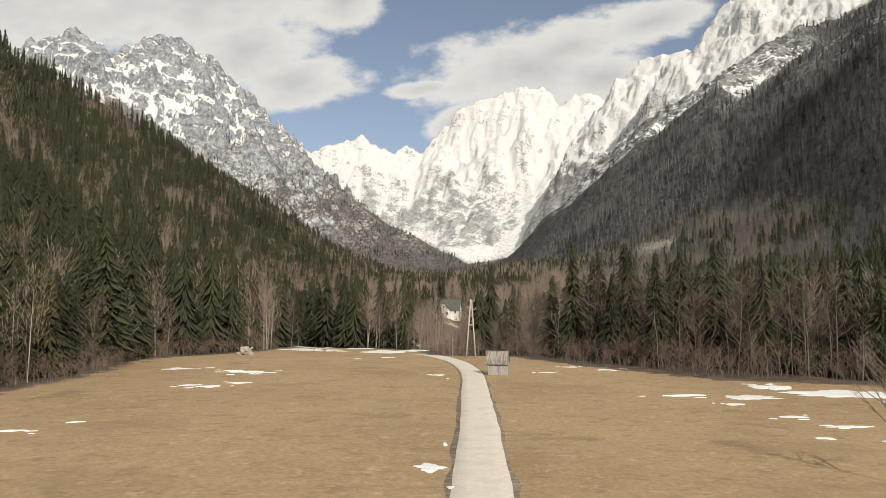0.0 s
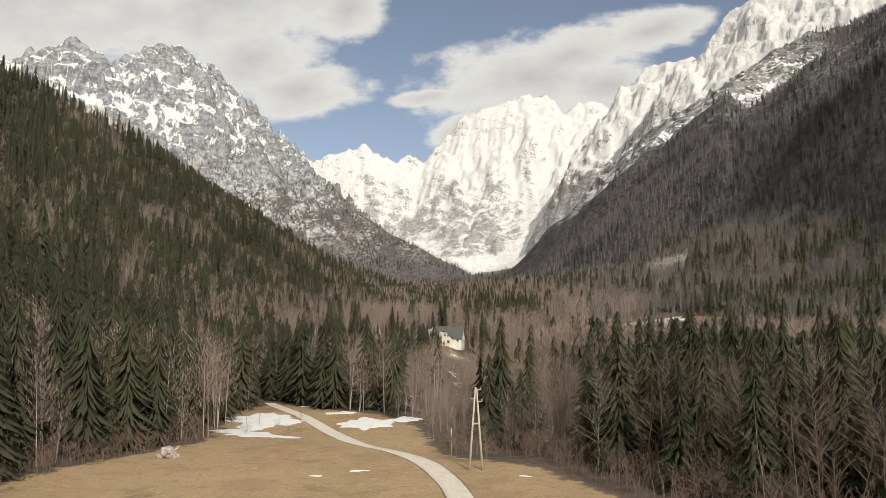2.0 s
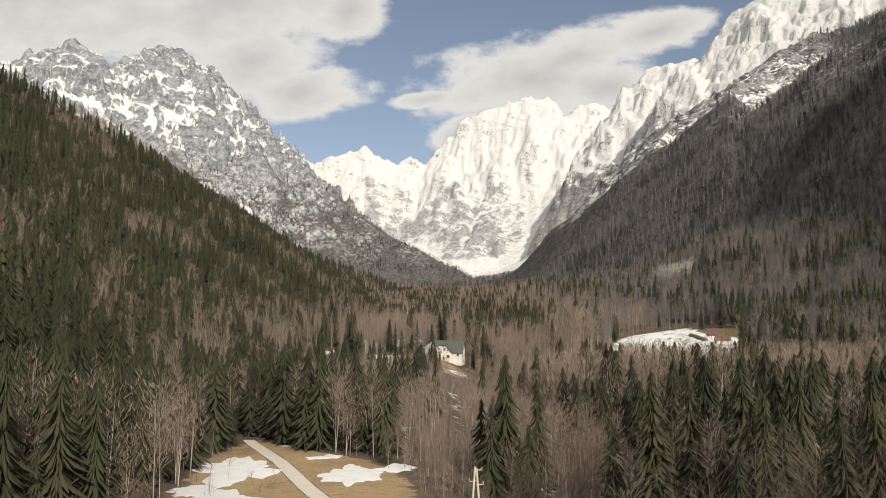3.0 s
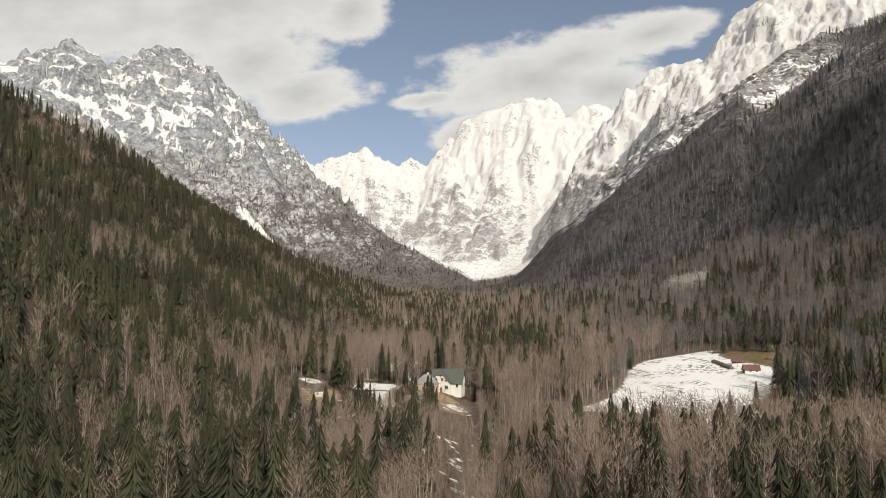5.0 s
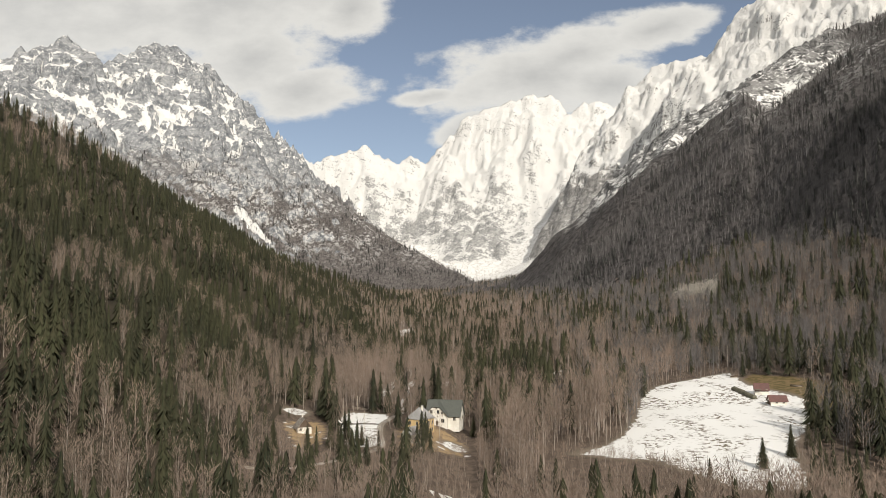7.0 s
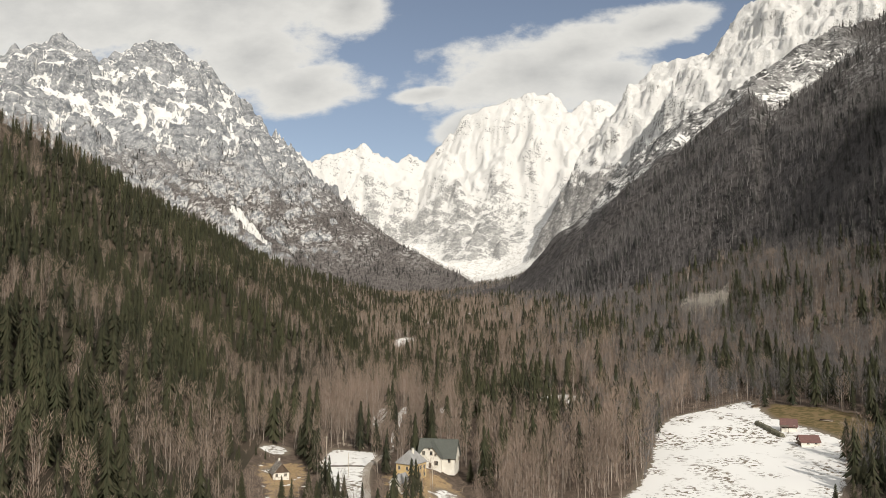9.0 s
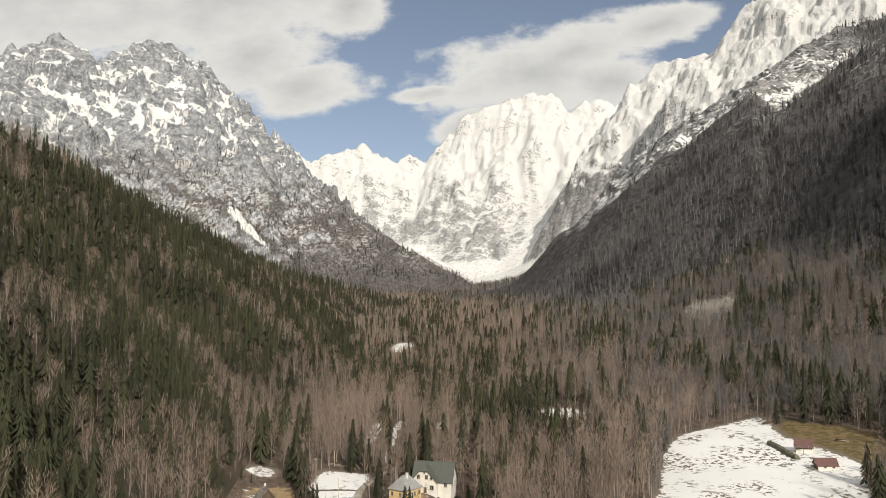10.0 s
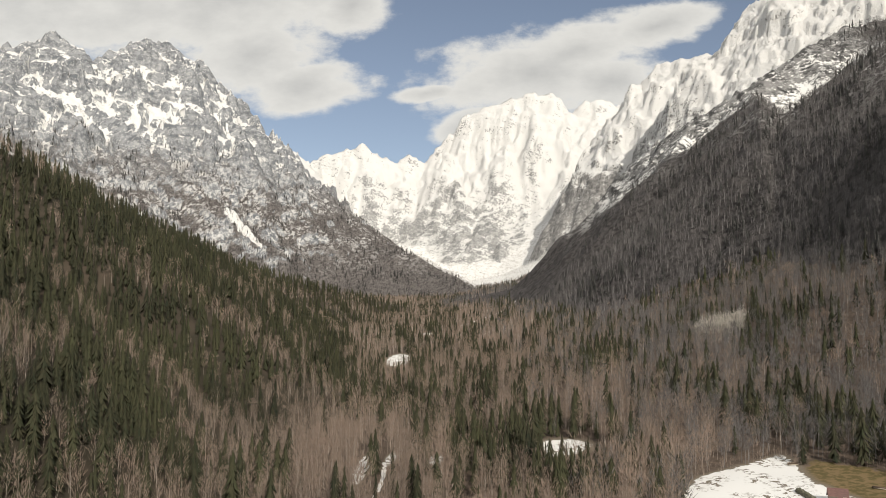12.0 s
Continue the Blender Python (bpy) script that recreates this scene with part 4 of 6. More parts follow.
def plant_forest():
    r = np.random.default_rng(11)
    pr = random.Random(5)
    near_s = [spruce_shape(pr, 1.0, 17, 7, 6, 0.02 + 0.03 * (k % 3), 0.18 + 0.025 * (k % 3)) for k in range(5)]
    near_b = [bare_shape(pr, 1.0, 30, 7, 5, 0.8, pr.uniform(0.8, 1.15)) for _ in range(4)] + [bare_shape(pr, 1.0, 30, 6, 5, 0.8, 0.65, 3) for _ in range(2)]
    near_s = [(tr, joined((skirted_shape(pr, 26, 16, 0.15 + 0.02 * (k % 3), 0.03, 0.45)[1], cr))[:2]) for k, (tr, cr) in enumerate(near_s)]
    mid_s = [joined(skirted_shape(pr, 11, 10, pr.uniform(0.13, 0.20), 0.05, 0.30)) for _ in range(8)]
    mid_b = [joined(haze_shape(pr, 125, pr.uniform(0.16, 0.26), 0.3, 0.95)) for _ in range(6)] + [joined(haze_shape(pr, 125, 0.17, 0.3, 0.95, 2)) for _ in range(2)]
    fine_b = [joined(haze_shape(pr, 270, pr.uniform(0.16, 0.25), 0.3, 0.62, k % 2 + 1)) for k in range(6)]
    fine_s = [joined(skirted_shape(pr, 16, 15, pr.uniform(0.15, 0.20), 0.04, 0.45)) for _ in range(6)]
    far_s = [joined(skirted_shape(pr, 8, 6, pr.uniform(0.13, 0.19), 0.04, 0.42)) for _ in range(8)]
    far_b = [joined(haze_shape(pr, 66, pr.uniform(0.18, 0.27), 0.32, 1.7)) for _ in range(6)]
    dot_s = [joined(skirted_shape(pr, 4, 5, 0.17, 0.02, 0.35)) for _ in range(4)]
    dot_b = [joined(haze_shape(pr, 30, 0.24, 0.3, 5.0)) for _ in range(4)]

    def made(kind_name, shapes, trunk_mat, crown_mat, label, category):
        things = []
        for tr, cr in shapes:
            ob = new(kind_name)
            ob.empty_display_size = 0.1
            per = 30 if kind_name != "spruce_tree" else len(tr[0])
            stems = [(tr[0][i:i + per], tr[1][(tr[1] >= i).all(1) & (tr[1] < i + per).all(1)] - i) for i in range(0, len(tr[0]), per)]
            for pn, (v, f), mat in [("trunk" if len(stems) == 1 else "stem", st, trunk_mat) for st in stems] + [("crown", cr, crown_mat)]:
                p = new(pn, meshed(pn, v, f, mat, pn != "crown"))
                p.parent = ob
            tagged(ob, label, category, "trees of the valley wood")
            things.append(ob)
        return things

    spruces = made("spruce_tree", near_s, MAT_SPRUCE_TRUNK, MAT_NEEDLE, "dark green spruce tree at the edge of the wood", "tree")
    bares = made("bare_tree", near_b, MAT_TRUNK, MAT_BARE, "leafless grey-brown deciduous tree at the edge of the wood", "tree")
    first = {id(o): True for o in spruces + bares}

    bands = [(-20, 300, 4.0), (300, 620, 5.2), (620, 1050, 6.2), (1050, 1700, 7.8), (1700, 2900, 9.6), (2900, 3500, 13.0)]
    piles = {}
    for y0, y1, gap in bands:
        x, y = scatter(r, -0.62 * (y1 + 10) - 95, 0.62 * (y1 + 10) + 95, y0, y1, gap)
        keep = in_view(x, y, 60 if y1 < 700 else 25) & open_ground(x, y)
        x, y = x[keep], y[keep]
        z, kind = land(x, y)
        high = (kind == 2) & (z > 640 + 260 * fbm(x / 150, y / 150, 3)) | np.isin(kind, (3, 4, 5)) | (kind == 6) & (z > 860 + 170 * fbm(x / 100, y / 100, 3))
        thin = (y > 2850) & (x > 20) & (kind == 0)
        high |= (kind == 6) & (crag_of(x, y) > 0.12 + r.uniform(0, 0.7, len(x)))
        thin |= (y > 620) & ~np.isin(kind, (1, 2, 6)) & (r.uniform(0, 1, len(x)) < (0.12 if y1 < 1100 else 0.4))
        thin |= (y > 1050) & (kind == 1) & (r.uniform(0, 1, len(x)) < 0.35)
        keep = ~high & ~thin & overlooked(x, y, z)
        x, y, z, kind = x[keep], y[keep], z[keep], kind[keep]
        spruce = r.uniform(0, 1, len(x)) < spruce_share(x, y, z, kind)
        size = np.where(spruce, (7 + 13 * r.uniform(0, 1, len(x)) ** 0.8) * np.where(kind == 0, 1.2, 1.0), np.where(kind == 0, r.uniform(11, 20, len(x)), r.uniform(9, 17, len(x))))
        size = np.where((y < 230) & (x > -10) & (x < 15) & ~spruce, r.uniform(5, 10, len(x)), size)
        size = np.where((y < 245) & (x >= 15), np.where(spruce, r.uniform(12, 23, len(x)), r.uniform(11, 18, len(x))), size)
        size = np.where((kind == 0) & (x > 28) & (x < 190) & (y > 222) & (y < 300), r.uniform(19.5, 24.5, len(x)), size)
        size = np.where((kind == 0) & (x > 28) & (x < 190) & (y >= 300) & (y < 352), r.uniform(9, 14, len(x)), size)
        size = np.where((kind == 0) & (y > 330) & (y < 432) & (x > -75) & (x < 24), size * 0.62, size)
        # young growth before the glades
        for gx, gy, rx, ry in GLADES[:4]:
            size = np.where((np.abs(x - gx) < 1.3 * rx) & (y < gy) & (y > gy - ry - 55), size * 0.4, size)
        size = np.where((kind == 0) & (x > 38) & (x < 135) & (y > 300) & (y < 392), np.where(spruce, r.uniform(5, 9, len(x)), r.uniform(4, 8, len(x))), size)
        size = np.where((kind == 0) & (x > 52) & (x < 96) & (y > 402) & (y < 500), r.uniform(17, 25, len(x)), size)
        # low growth along the sight line from the field to the village
        low = (np.abs(x - 0.0125 * y) < 1.5 + 0.0095 * y) & (y > 138) & (y < 425)
        size = np.where(low, r.uniform(3.5, 7, len(x)), size)
        spruce &= ~low
        spruce |= (x < -44) & (y < 118) & (r.uniform(0, 1, len(x)) < 0.85)
        size = np.where((x < -44) & (y < 118), r.uniform(9, 15, len(x)), size)
        # the wood's rim: spruces stand back from the field behind brush
        rim = line_distance(x, y, MEADOW)
        back = np.where(x > 0, 8.0, 2.5)
        spruce &= ~((rim < back) & (y < 175))
        keep = ~((rim < 2.0) & (y < 175))
        x, y, z, kind, spruce, size = x[keep], y[keep], z[keep], kind[keep], spruce[keep], size[keep]
        size = np.where((line_distance(x, y, MEADOW) < 8) & (y < 175) & ~spruce & (x > 0), r.uniform(4, 8, len(x)), size)
        size = size * np.where(kind == 6, 1.1, 1.0)
        tone = np.clip(0.5 + 0.45 * fbm(x / 55, y / 55, 3) + r.uniform(-0.3, 0.3, len(x)), 0, 1)
        # bench trees take the grey twigs, whose colour carries the shade there
        grey = (kind == 0) & (r.uniform(0, 1, len(x)) < 0.85 * smooth(40, 200, x) * smooth(270, 440, y))
        near = (y < 262) & (np.abs(x) < 95) & in_view(x, y)
        for is_s, things in ((True, spruces), (False, bares)):
            cand = np.nonzero(near & (spruce == is_s))[0]
            cand = cand[np.argsort(np.hypot(x[cand], y[cand] - (98 if is_s else 112)))][:(80 if is_s else 100)]
            for i in cand:
                src = things[pr.randrange(len(things))]
                m = pose(x[i], y[i], z[i] - 0.15, pr.uniform(-2, 2), pr.uniform(-2, 2), pr.uniform(0, 360))
                s = size[i]
                if first.pop(id(src), None):
                    src.scale = (s, s, s)
                    src.matrix_basis = m @ Matrix.Diagonal((s, s, s, 1))
                else:
                    c = copy_thing(src, m)
                    c.matrix_basis = m @ Matrix.Diagonal((s * pr.uniform(0.85, 1.15), s * pr.uniform(0.85, 1.15), s, 1))
            taken = np.zeros(len(x), bool)
            taken[cand] = True
            rest = (spruce == is_s) & ~taken
            level = "mid" if y1 <= 620 else ("far" if y1 <= 1050 else "dot")
            away = (y > 620) | (x < -0.42 * y - 60)
            for kk, area in ((0, "valley"), (1, "hillside"), (2, "peak"), (6, "mountain"), (-1, "bench")):
                sel = rest & (kind == kk) & ~grey if kk >= 0 else rest & grey
                aside = ~in_view(x, y)
                close = (y < (265 if is_s else 300)) & (level == "mid")
                for lv, part_of in (("fine", sel & ~away & ~aside & close), (level, sel & ~away & ~aside & ~close), ("far" if level == "mid" else level, sel & away & ~aside), ("dot", sel & aside)):
                    if part_of.any():
                        piles.setdefault((is_s, area), []).append((lv, np.stack([x, y, z - 0.2], 1)[part_of], size[part_of], tone[part_of]))
    table = {("fine", True): fine_s, ("fine", False): fine_b, ("mid", True): mid_s, ("mid", False): mid_b, ("far", True): far_s, ("far", False): far_b, ("dot", True): dot_s, ("dot", False): dot_b}
    words = {"valley": "on the valley floor", "hillside": "covering the steep hillside", "peak": "on the slopes below the rock peak", "mountain": "on the dark mountain flank", "bench": "on the bench below the dark mountain"}
    for (is_s, area), lots in piles.items():
        for level in ("fine", "mid", "far", "dot"):
            mine = [l for l in lots if l[0] == level]
            if not mine:
                continue
            pl, sz, to = (np.concatenate([l[k] for l in mine]) for k in (1, 2, 3))
            wood("spruce_forest" if is_s else "bare_forest",
                 ("dense dark green spruce forest " if is_s else "leafless brown deciduous forest with pale trunks ") + words[area],
                 table[(level, is_s)], pl, sz, (MAT_NEEDLE_HAZE if area in ('mountain', 'peak') else MAT_NEEDLE_FAR) if is_s else (MAT_PEAK_WOOD if area == 'peak' else MAT_GREY_WOOD if area in ('mountain', 'bench') else MAT_BARE_FAR), to, r)
    # single spruces between the houses
    for sx, sy, sh in ((-47.8, 403, 10), (-39.7, 407, 10.5), (-32.6, 414, 7), (-28.6, 413, 8), (-24, 477, 14), (-9.3, 483, 14), (-58, 392, 13), (-36, 402, 9), (15.5, 444, 9), (118, 372, 11), (128, 381, 9), (137, 391, 12), (104, 361, 10), (146, 405, 9)):
        c = copy_thing(spruces[pr.randrange(5)], pose(sx, sy, 0))
        c.matrix_basis = pose(sx, sy, ground_at(sx, sy) - 0.1, 0, 0, pr.uniform(0, 360)) @ Matrix.Diagonal((sh * 1.05, sh * 1.05, sh, 1))
    # a stand of pale trees on the bench below the dark mountain
    n = 44
    x, y = r.normal(236, 13, n), r.normal(806, 9, n)
    wood("pale_tree_stand", "stand of pale leafless trees on the wooded bench", far_b, np.stack([x, y, land(x, y)[0] - 0.2], 1), r.uniform(17, 25, n), MAT_PALE_WOOD, r.uniform(0, 1, n), r)
    # brushwood under the trees
    bush = [joined(bare_shape(pr, 1.0, 16, 0, 0, 2.4, 2.2)) for _ in range(4)]
    x, y = scatter(r, -330, 330, 140, 620, 7.0)
    keep = in_view(x, y) & open_ground(x, y) & (x > -0.25 * y - 40)
    x, y = x[keep], y[keep]
    z, kind = land(x, y)
    keep = (kind == 0) | (r.uniform(0, 1, len(x)) < 0.3)
    x, y, z = x[keep], y[keep], z[keep]
    bx, by = scatter(r, -6, 32, 190, 430, 2.7)
    keep = open_ground(bx, by)
    bx, by = bx[keep], by[keep]
    x, y, z = np.concatenate([x, bx]), np.concatenate([y, by]), np.concatenate([z, land(bx, by)[0]])
    ex, ey = scatter(r, 40, 200, 335, 545, 2.0)
    rim = np.minimum(line_distance(ex, ey, SNOWFIELD + SNOWFIELD[:1]), line_distance(ex, ey, SUNNY + SUNNY[:1]))
    keep = open_ground(ex, ey) & (rim < 9) & (r.uniform(0, 1, len(ex)) < 0.75 - rim / 16)
    ex, ey = ex[keep], ey[keep]
    x, y, z = np.concatenate([x, ex]), np.concatenate([y, ey]), np.concatenate([z, land(ex, ey)[0]])
    wood("brushwood", "low leafless brown undergrowth between the trees", bush, np.stack([x, y, z - 0.1], 1), r.uniform(1.8, 4.6, len(x)), MAT_BARE_FAR, r.uniform(0, 1, len(x)), r)


plant_forest()


# ---- road, stream and snow on the ground ----
def part(name, bm, material, parent, label=""):
    me = bpy.data.meshes.new(name)
    bm.to_mesh(me)
    bm.free()
    me.materials.append(material)
    ob = new(name, me)
    ob.parent = parent
    if label:
        tagged(ob, label)
    return ob


def curve_points(pts, step):
    """Points along a smooth line through the given ones."""
    pts = [Vector((*p, 0)) for p in pts]
    out = []
    for i in range(len(pts) - 1):
        p0, p1, p2, p3 = pts[max(i - 1, 0)], pts[i], pts[i + 1], pts[min(i + 2, len(pts) - 1)]
        n = max(2, int((p2 - p1).length / step))
        for k in range(n):
            u = k / n
            out.append(0.5 * (2 * p1 + (p2 - p0) * u + (2 * p0 - 5 * p1 + 4 * p2 - p3) * u * u + (3 * p1 - p0 - 3 * p2 + p3) * u**3))
    return out + [pts[-1]]


def ribbon(name, pts, half, lift, material, label, category, step=2.0, ragged=0.1, seed=1):
    """A strip laid on the ground: crowned, with skirts that run into the soil and a ragged edge."""
    line = curve_points(pts, step)
    across = np.array([-1.12, -1.0, -0.45, 0, 0.45, 1.0, 1.12])
    xs, ys, cr = [], [], []
    for i, p in enumerate(line):
        d = (line[min(i + 1, len(line) - 1)] - line[max(i - 1, 0)]).normalized()
        s = Vector((d.y, -d.x, 0))
        for k, a in enumerate(across):
            w = half * a * (1 + ragged * perlin(p.y * 0.21 + seed * 7 + (9 if a > 0 else 0), p.x * 0.21 + 3))
            q = p + s * float(w)
            xs.append(q.x), ys.append(q.y), cr.append(-0.12 if abs(a) > 1.05 else lift + 0.04 * (1 - abs(a)))
    z = land(np.array(xs), np.array(ys))[0] + np.array(cr)
    n, m = len(line), len(across)
    idx = np.arange(n * m).reshape(n, m)
    quads = np.stack([idx[:-1, :-1], idx[:-1, 1:], idx[1:, 1:], idx[1:, :-1]], -1).reshape(-1, 4)
    ob = new(name, meshed(name, np.stack([xs, ys, z], 1), quads, material))
    return tagged(ob, label, category, kind="structure")


MAT_DIRT = plain_noise("road_edge_dirt", (0.15, 0.115, 0.08), (0.30, 0.25, 0.19), 2.2, 0.9, 0.1, c=(0.10, 0.08, 0.055), local=False)
ribbon("road_edge", ROAD, 1.72, 0.015, MAT_DIRT, "dark gravel and soil along the edge of the lane", "verge", 1.0, 0.16, 3)
ribbon("road", ROAD, 1.42, 0.06, MAT_ROAD, "narrow pale asphalt lane curving across the meadow", "road", 1.5, 0.05)
MAT_LANE = plain_noise("gravel_lane", (0.25, 0.21, 0.17), (0.36, 0.32, 0.27), 1.2, 0.9, 0.2, c=(0.55, 0.53, 0.5), local=False)
ribbon("trail", TRAIL, 0.9, 0.10, MAT_SNOW, "snow-covered footpath climbing into the wood", "path", 2.0, 0.6, 6)
ribbon("lane", LANE, 1.3, 0.05, MAT_LANE, "pale village lane between snow patches and houses", "road", 2.5, 0.15, 4)
MAT_STREAM = plain_noise("dark_stream_water", (0.03, 0.032, 0.03), (0.06, 0.058, 0.052), 0.6, 0.4, 0.4, local=False, depth=0.05)
ribbon("stream", STREAM[:6], 1.2, 0.12, MAT_STREAM, "dark shallow stream in its wooded gully", "stream", 4.0, 0.5, 9)


def snow_patch(cx, cy, rx, ry, turn=0.0, seed=0, thick=0.10, bites=0.55):
    """A melting snow patch: a thin pad with an uneven outline and soft rim."""
    n, rings = (96 if max(rx, ry) > 2 else 40), (1.0, 0.93, 0.75, 0.45)
    ca, sa = math.cos(radians(turn)), math.sin(radians(turn))
    xs, ys, up = [], [], []
    for f in rings:
        for k in range(n):
            a = k * math.tau / n
            e = max(0.3, 0.95 + bites * float(fbm(math.cos(a) * 1.2 + seed * 3.7, math.sin(a) * 1.2 - seed * 1.3, 5, 0.5)))
            u, v = rx * f * e * math.cos(a), ry * f * e * math.sin(a)
            xs.append(cx + ca * u - sa * v), ys.append(cy + sa * u + ca * v)
            up.append({1.0: -0.03, 0.93: 0.55, 0.75: 0.85, 0.45: 1.0}[f] * thick)
    xs.append(cx), ys.append(cy), up.append(thick)
    z = land(np.array(xs), np.array(ys))[0] + np.array(up) + 0.02 * perlin(np.array(xs) * 0.9, np.array(ys) * 0.9)
    faces = []
    for q in range(len(rings) - 1):
        for k in range(n):
            a, b = q * n + k, q * n + (k + 1) % n
            faces += [(a, b, b + n), (a, b + n, a + n)]
    o = (len(rings) - 1) * n
    faces += [(o + k, o + (k + 1) % n, len(xs) - 1) for k in range(n)]
    ob = new("snow_patch", meshed("snow_patch", np.stack([xs, ys, z], 1), faces, MAT_SNOW))
    return tagged(ob, "thin melting snow patch lying on dry grass", "snow patch", "snow patches on the ground")


sr = random.Random(21)
for k, (cx, cy, rx, ry, turn) in enumerate([
        (-0.8, 41.3, 0.75, 0.9, 10), (0.1, 48.2, 0.14, 0.7, 5), (0.4, 36.6, 0.22, 0.3, 0), (-0.6, 100, 0.9, 0.7, 0), (0.6, 95, 0.25, 0.6, 0),
        (-26.5, 84.5, 1.5, 0.9, 12), (-24, 88.5, 1.4, 0.6, 8), (-29.2, 85.6, 0.9, 0.5, 20), (-27.5, 104.5, 2.2, 1.2, 8), (-24, 103, 1.0, 0.5, 0),
        (-30, 107, 1.4, 0.6, 15), (-39.5, 110, 1.9, 1.0, 30), (-35, 112, 0.7, 0.4, 0), (-30.5, 53, 1.2, 0.35, 20), (-28, 57.5, 0.7, 0.25, 25), (-25.5, 101, 0.8, 0.4, 0), (-28.5, 100, 0.6, 0.3, 0),
        (42, 76.5, 6.0, 3.6, -12), (47, 70, 5.5, 4.5, -20), (36.5, 83, 2.0, 2.2, -30), (31, 74, 1.2, 0.5, -10), (28.4, 61, 1.3, 0.5, 0), (27, 69, 0.9, 0.5, 0), (30.5, 56, 1.8, 0.6, 5),
        (26, 51, 0.8, 0.4, 0), (33, 49, 1.6, 0.7, 0), (24.5, 76, 2.2, 0.4, 5), (14.5, 104, 1.0, 0.6, 0), (19, 113, 1.2, 0.5, -30),
        (11, 131, 0.8, 0.3, -20), (24, 108, 1.8, 0.5, -40), (-10, 134, 1.2, 0.35, 10), (-15, 131, 0.8, 0.3, 0),
        (-38, 198, 7.0, 13, 12), (-32, 172, 7.0, 9.5, 15), (-39, 177, 3.5, 7.0, 0), (-15, 194, 5.4, 9.5, 10), (-8, 200, 3.5, 4.0, 0), (-23, 212, 4.0, 2.4, 30),
        (-33, 228, 3.0, 2.6, 0), (-29, 238, 4.0, 2.0, 10), (-12, 262, 4.5, 5.0, 0), (-15, 282, 4.0, 4.0, 0), (-3, 330, 2.5, 4, 0)]):
    snow_patch(cx, cy, rx, ry, turn, k + 1, 0.07 if max(rx, ry) < 2 else 0.14)
    for j in range(3 if cy < 120 and rx > 0.8 else 0):
        snow_patch(cx + sr.uniform(-2.2, 2.2) * rx, cy + sr.uniform(-2.0, 2.0) * max(ry, 0.8), rx * sr.uniform(0.15, 0.4), ry * sr.uniform(0.15, 0.45), turn, 100 + k * 4 + j, 0.05)

for k in range(46):
    u = sr.uniform(0, 1) ** 0.8
    cy = 190 + 175 * u
    cx = float(np.interp(cy, [158, 235, 330, 420], [38, 18, 12, 14])) - 4 + sr.gauss(-2, 3.2)
    snow_patch(cx, cy, sr.uniform(0.5, 1.5), sr.uniform(0.7, 2.2), sr.uniform(-30, 30), 300 + k, 0.10)

for k in range(22):
    cx, cy = sr.uniform(-66, -44), sr.uniform(404, 462)
    if inside(cx, cy, LAWN) and math.hypot(cx + 56, cy - 437) > 6:
        snow_patch(cx, cy, sr.uniform(0.5, 1.6), sr.uniform(0.3, 0.8), sr.uniform(-20, 40), 400 + k, 0.07)
for k in range(16):
    snow_patch(sr.uniform(-16, 12), sr.uniform(405, 428), sr.uniform(0.6, 2.2), sr.uniform(0.5, 1.2), sr.uniform(-30, 30), 440 + k, 0.08)


# ---- buildings ----
def bm_box(bm, x0, x1, y0, y1, z0, z1):
    vs = [bm.verts.new(p) for p in ((x0, y0, z0), (x1, y0, z0), (x1, y1, z0), (x0, y1, z0), (x0, y0, z1), (x1, y0, z1), (x1, y1, z1), (x0, y1, z1))]
    for f in ((3, 2, 1, 0), (4, 5, 6, 7), (0, 1, 5, 4), (1, 2, 6, 5), (2, 3, 7, 6), (3, 0, 4, 7)):
        bm.faces.new([vs[i] for i in f])
    return vs


def box(x0, x1, y0, y1, z0, z1, bevel=0.0):
    bm = bmesh.new()
    bm_box(bm, x0, x1, y0, y1, z0, z1)
    if bevel:
        bmesh.ops.bevel(bm, geom=bm.edges[:], offset=bevel, segments=1, affect="EDGES")
    return bm


def slab(corners, thick):
    """A roof plane: a flat polygon thickened downwards along its normal."""
    bm = bmesh.new()
    vs = [Vector(c) for c in corners]
    n = (vs[1] - vs[0]).cross(vs[2] - vs[0]).normalized()
    if n.z < 0:
        n = -n
    top, low = [bm.verts.new(v) for v in vs], [bm.verts.new(v - n * thick) for v in vs]
    bm.faces.new(top)
    bm.faces.new(low[::-1])
    for i in range(len(vs)):
        j = (i + 1) % len(vs)
        bm.faces.new((top[i], low[i], low[j], top[j]))
    bmesh.ops.recalc_face_normals(bm, faces=bm.faces[:])
    return bm


def empty(name, m, label, category, group=""):
    ob = new(name)
    ob.empty_display_size = 0.3
    ob.matrix_basis = m
    return tagged(ob, label, category, group)


MAT_PLASTER_W = plain_noise("white_plaster", (0.80, 0.77, 0.70), (0.72, 0.69, 0.62), 1.5, 0.9, 0.2, c=(0.62, 0.58, 0.50))
MAT_PLASTER_Y = plain_noise("yellow_plaster", (0.70, 0.53, 0.28), (0.63, 0.46, 0.23), 1.5, 0.9, 0.2, c=(0.55, 0.41, 0.22))
MAT_ROOF_GREEN = plain_noise("dark_green_roofing", (0.082, 0.088, 0.078), (0.11, 0.115, 0.102), 2.5, 0.7, 0.3, (1, 0.3, 1), c=(0.085, 0.09, 0.08))
MAT_ROOF_GREY = plain_noise("grey_roofing", (0.27, 0.265, 0.26), (0.34, 0.335, 0.325), 2.5, 0.7, 0.3, (1, 0.3, 1), c=(0.22, 0.21, 0.20))
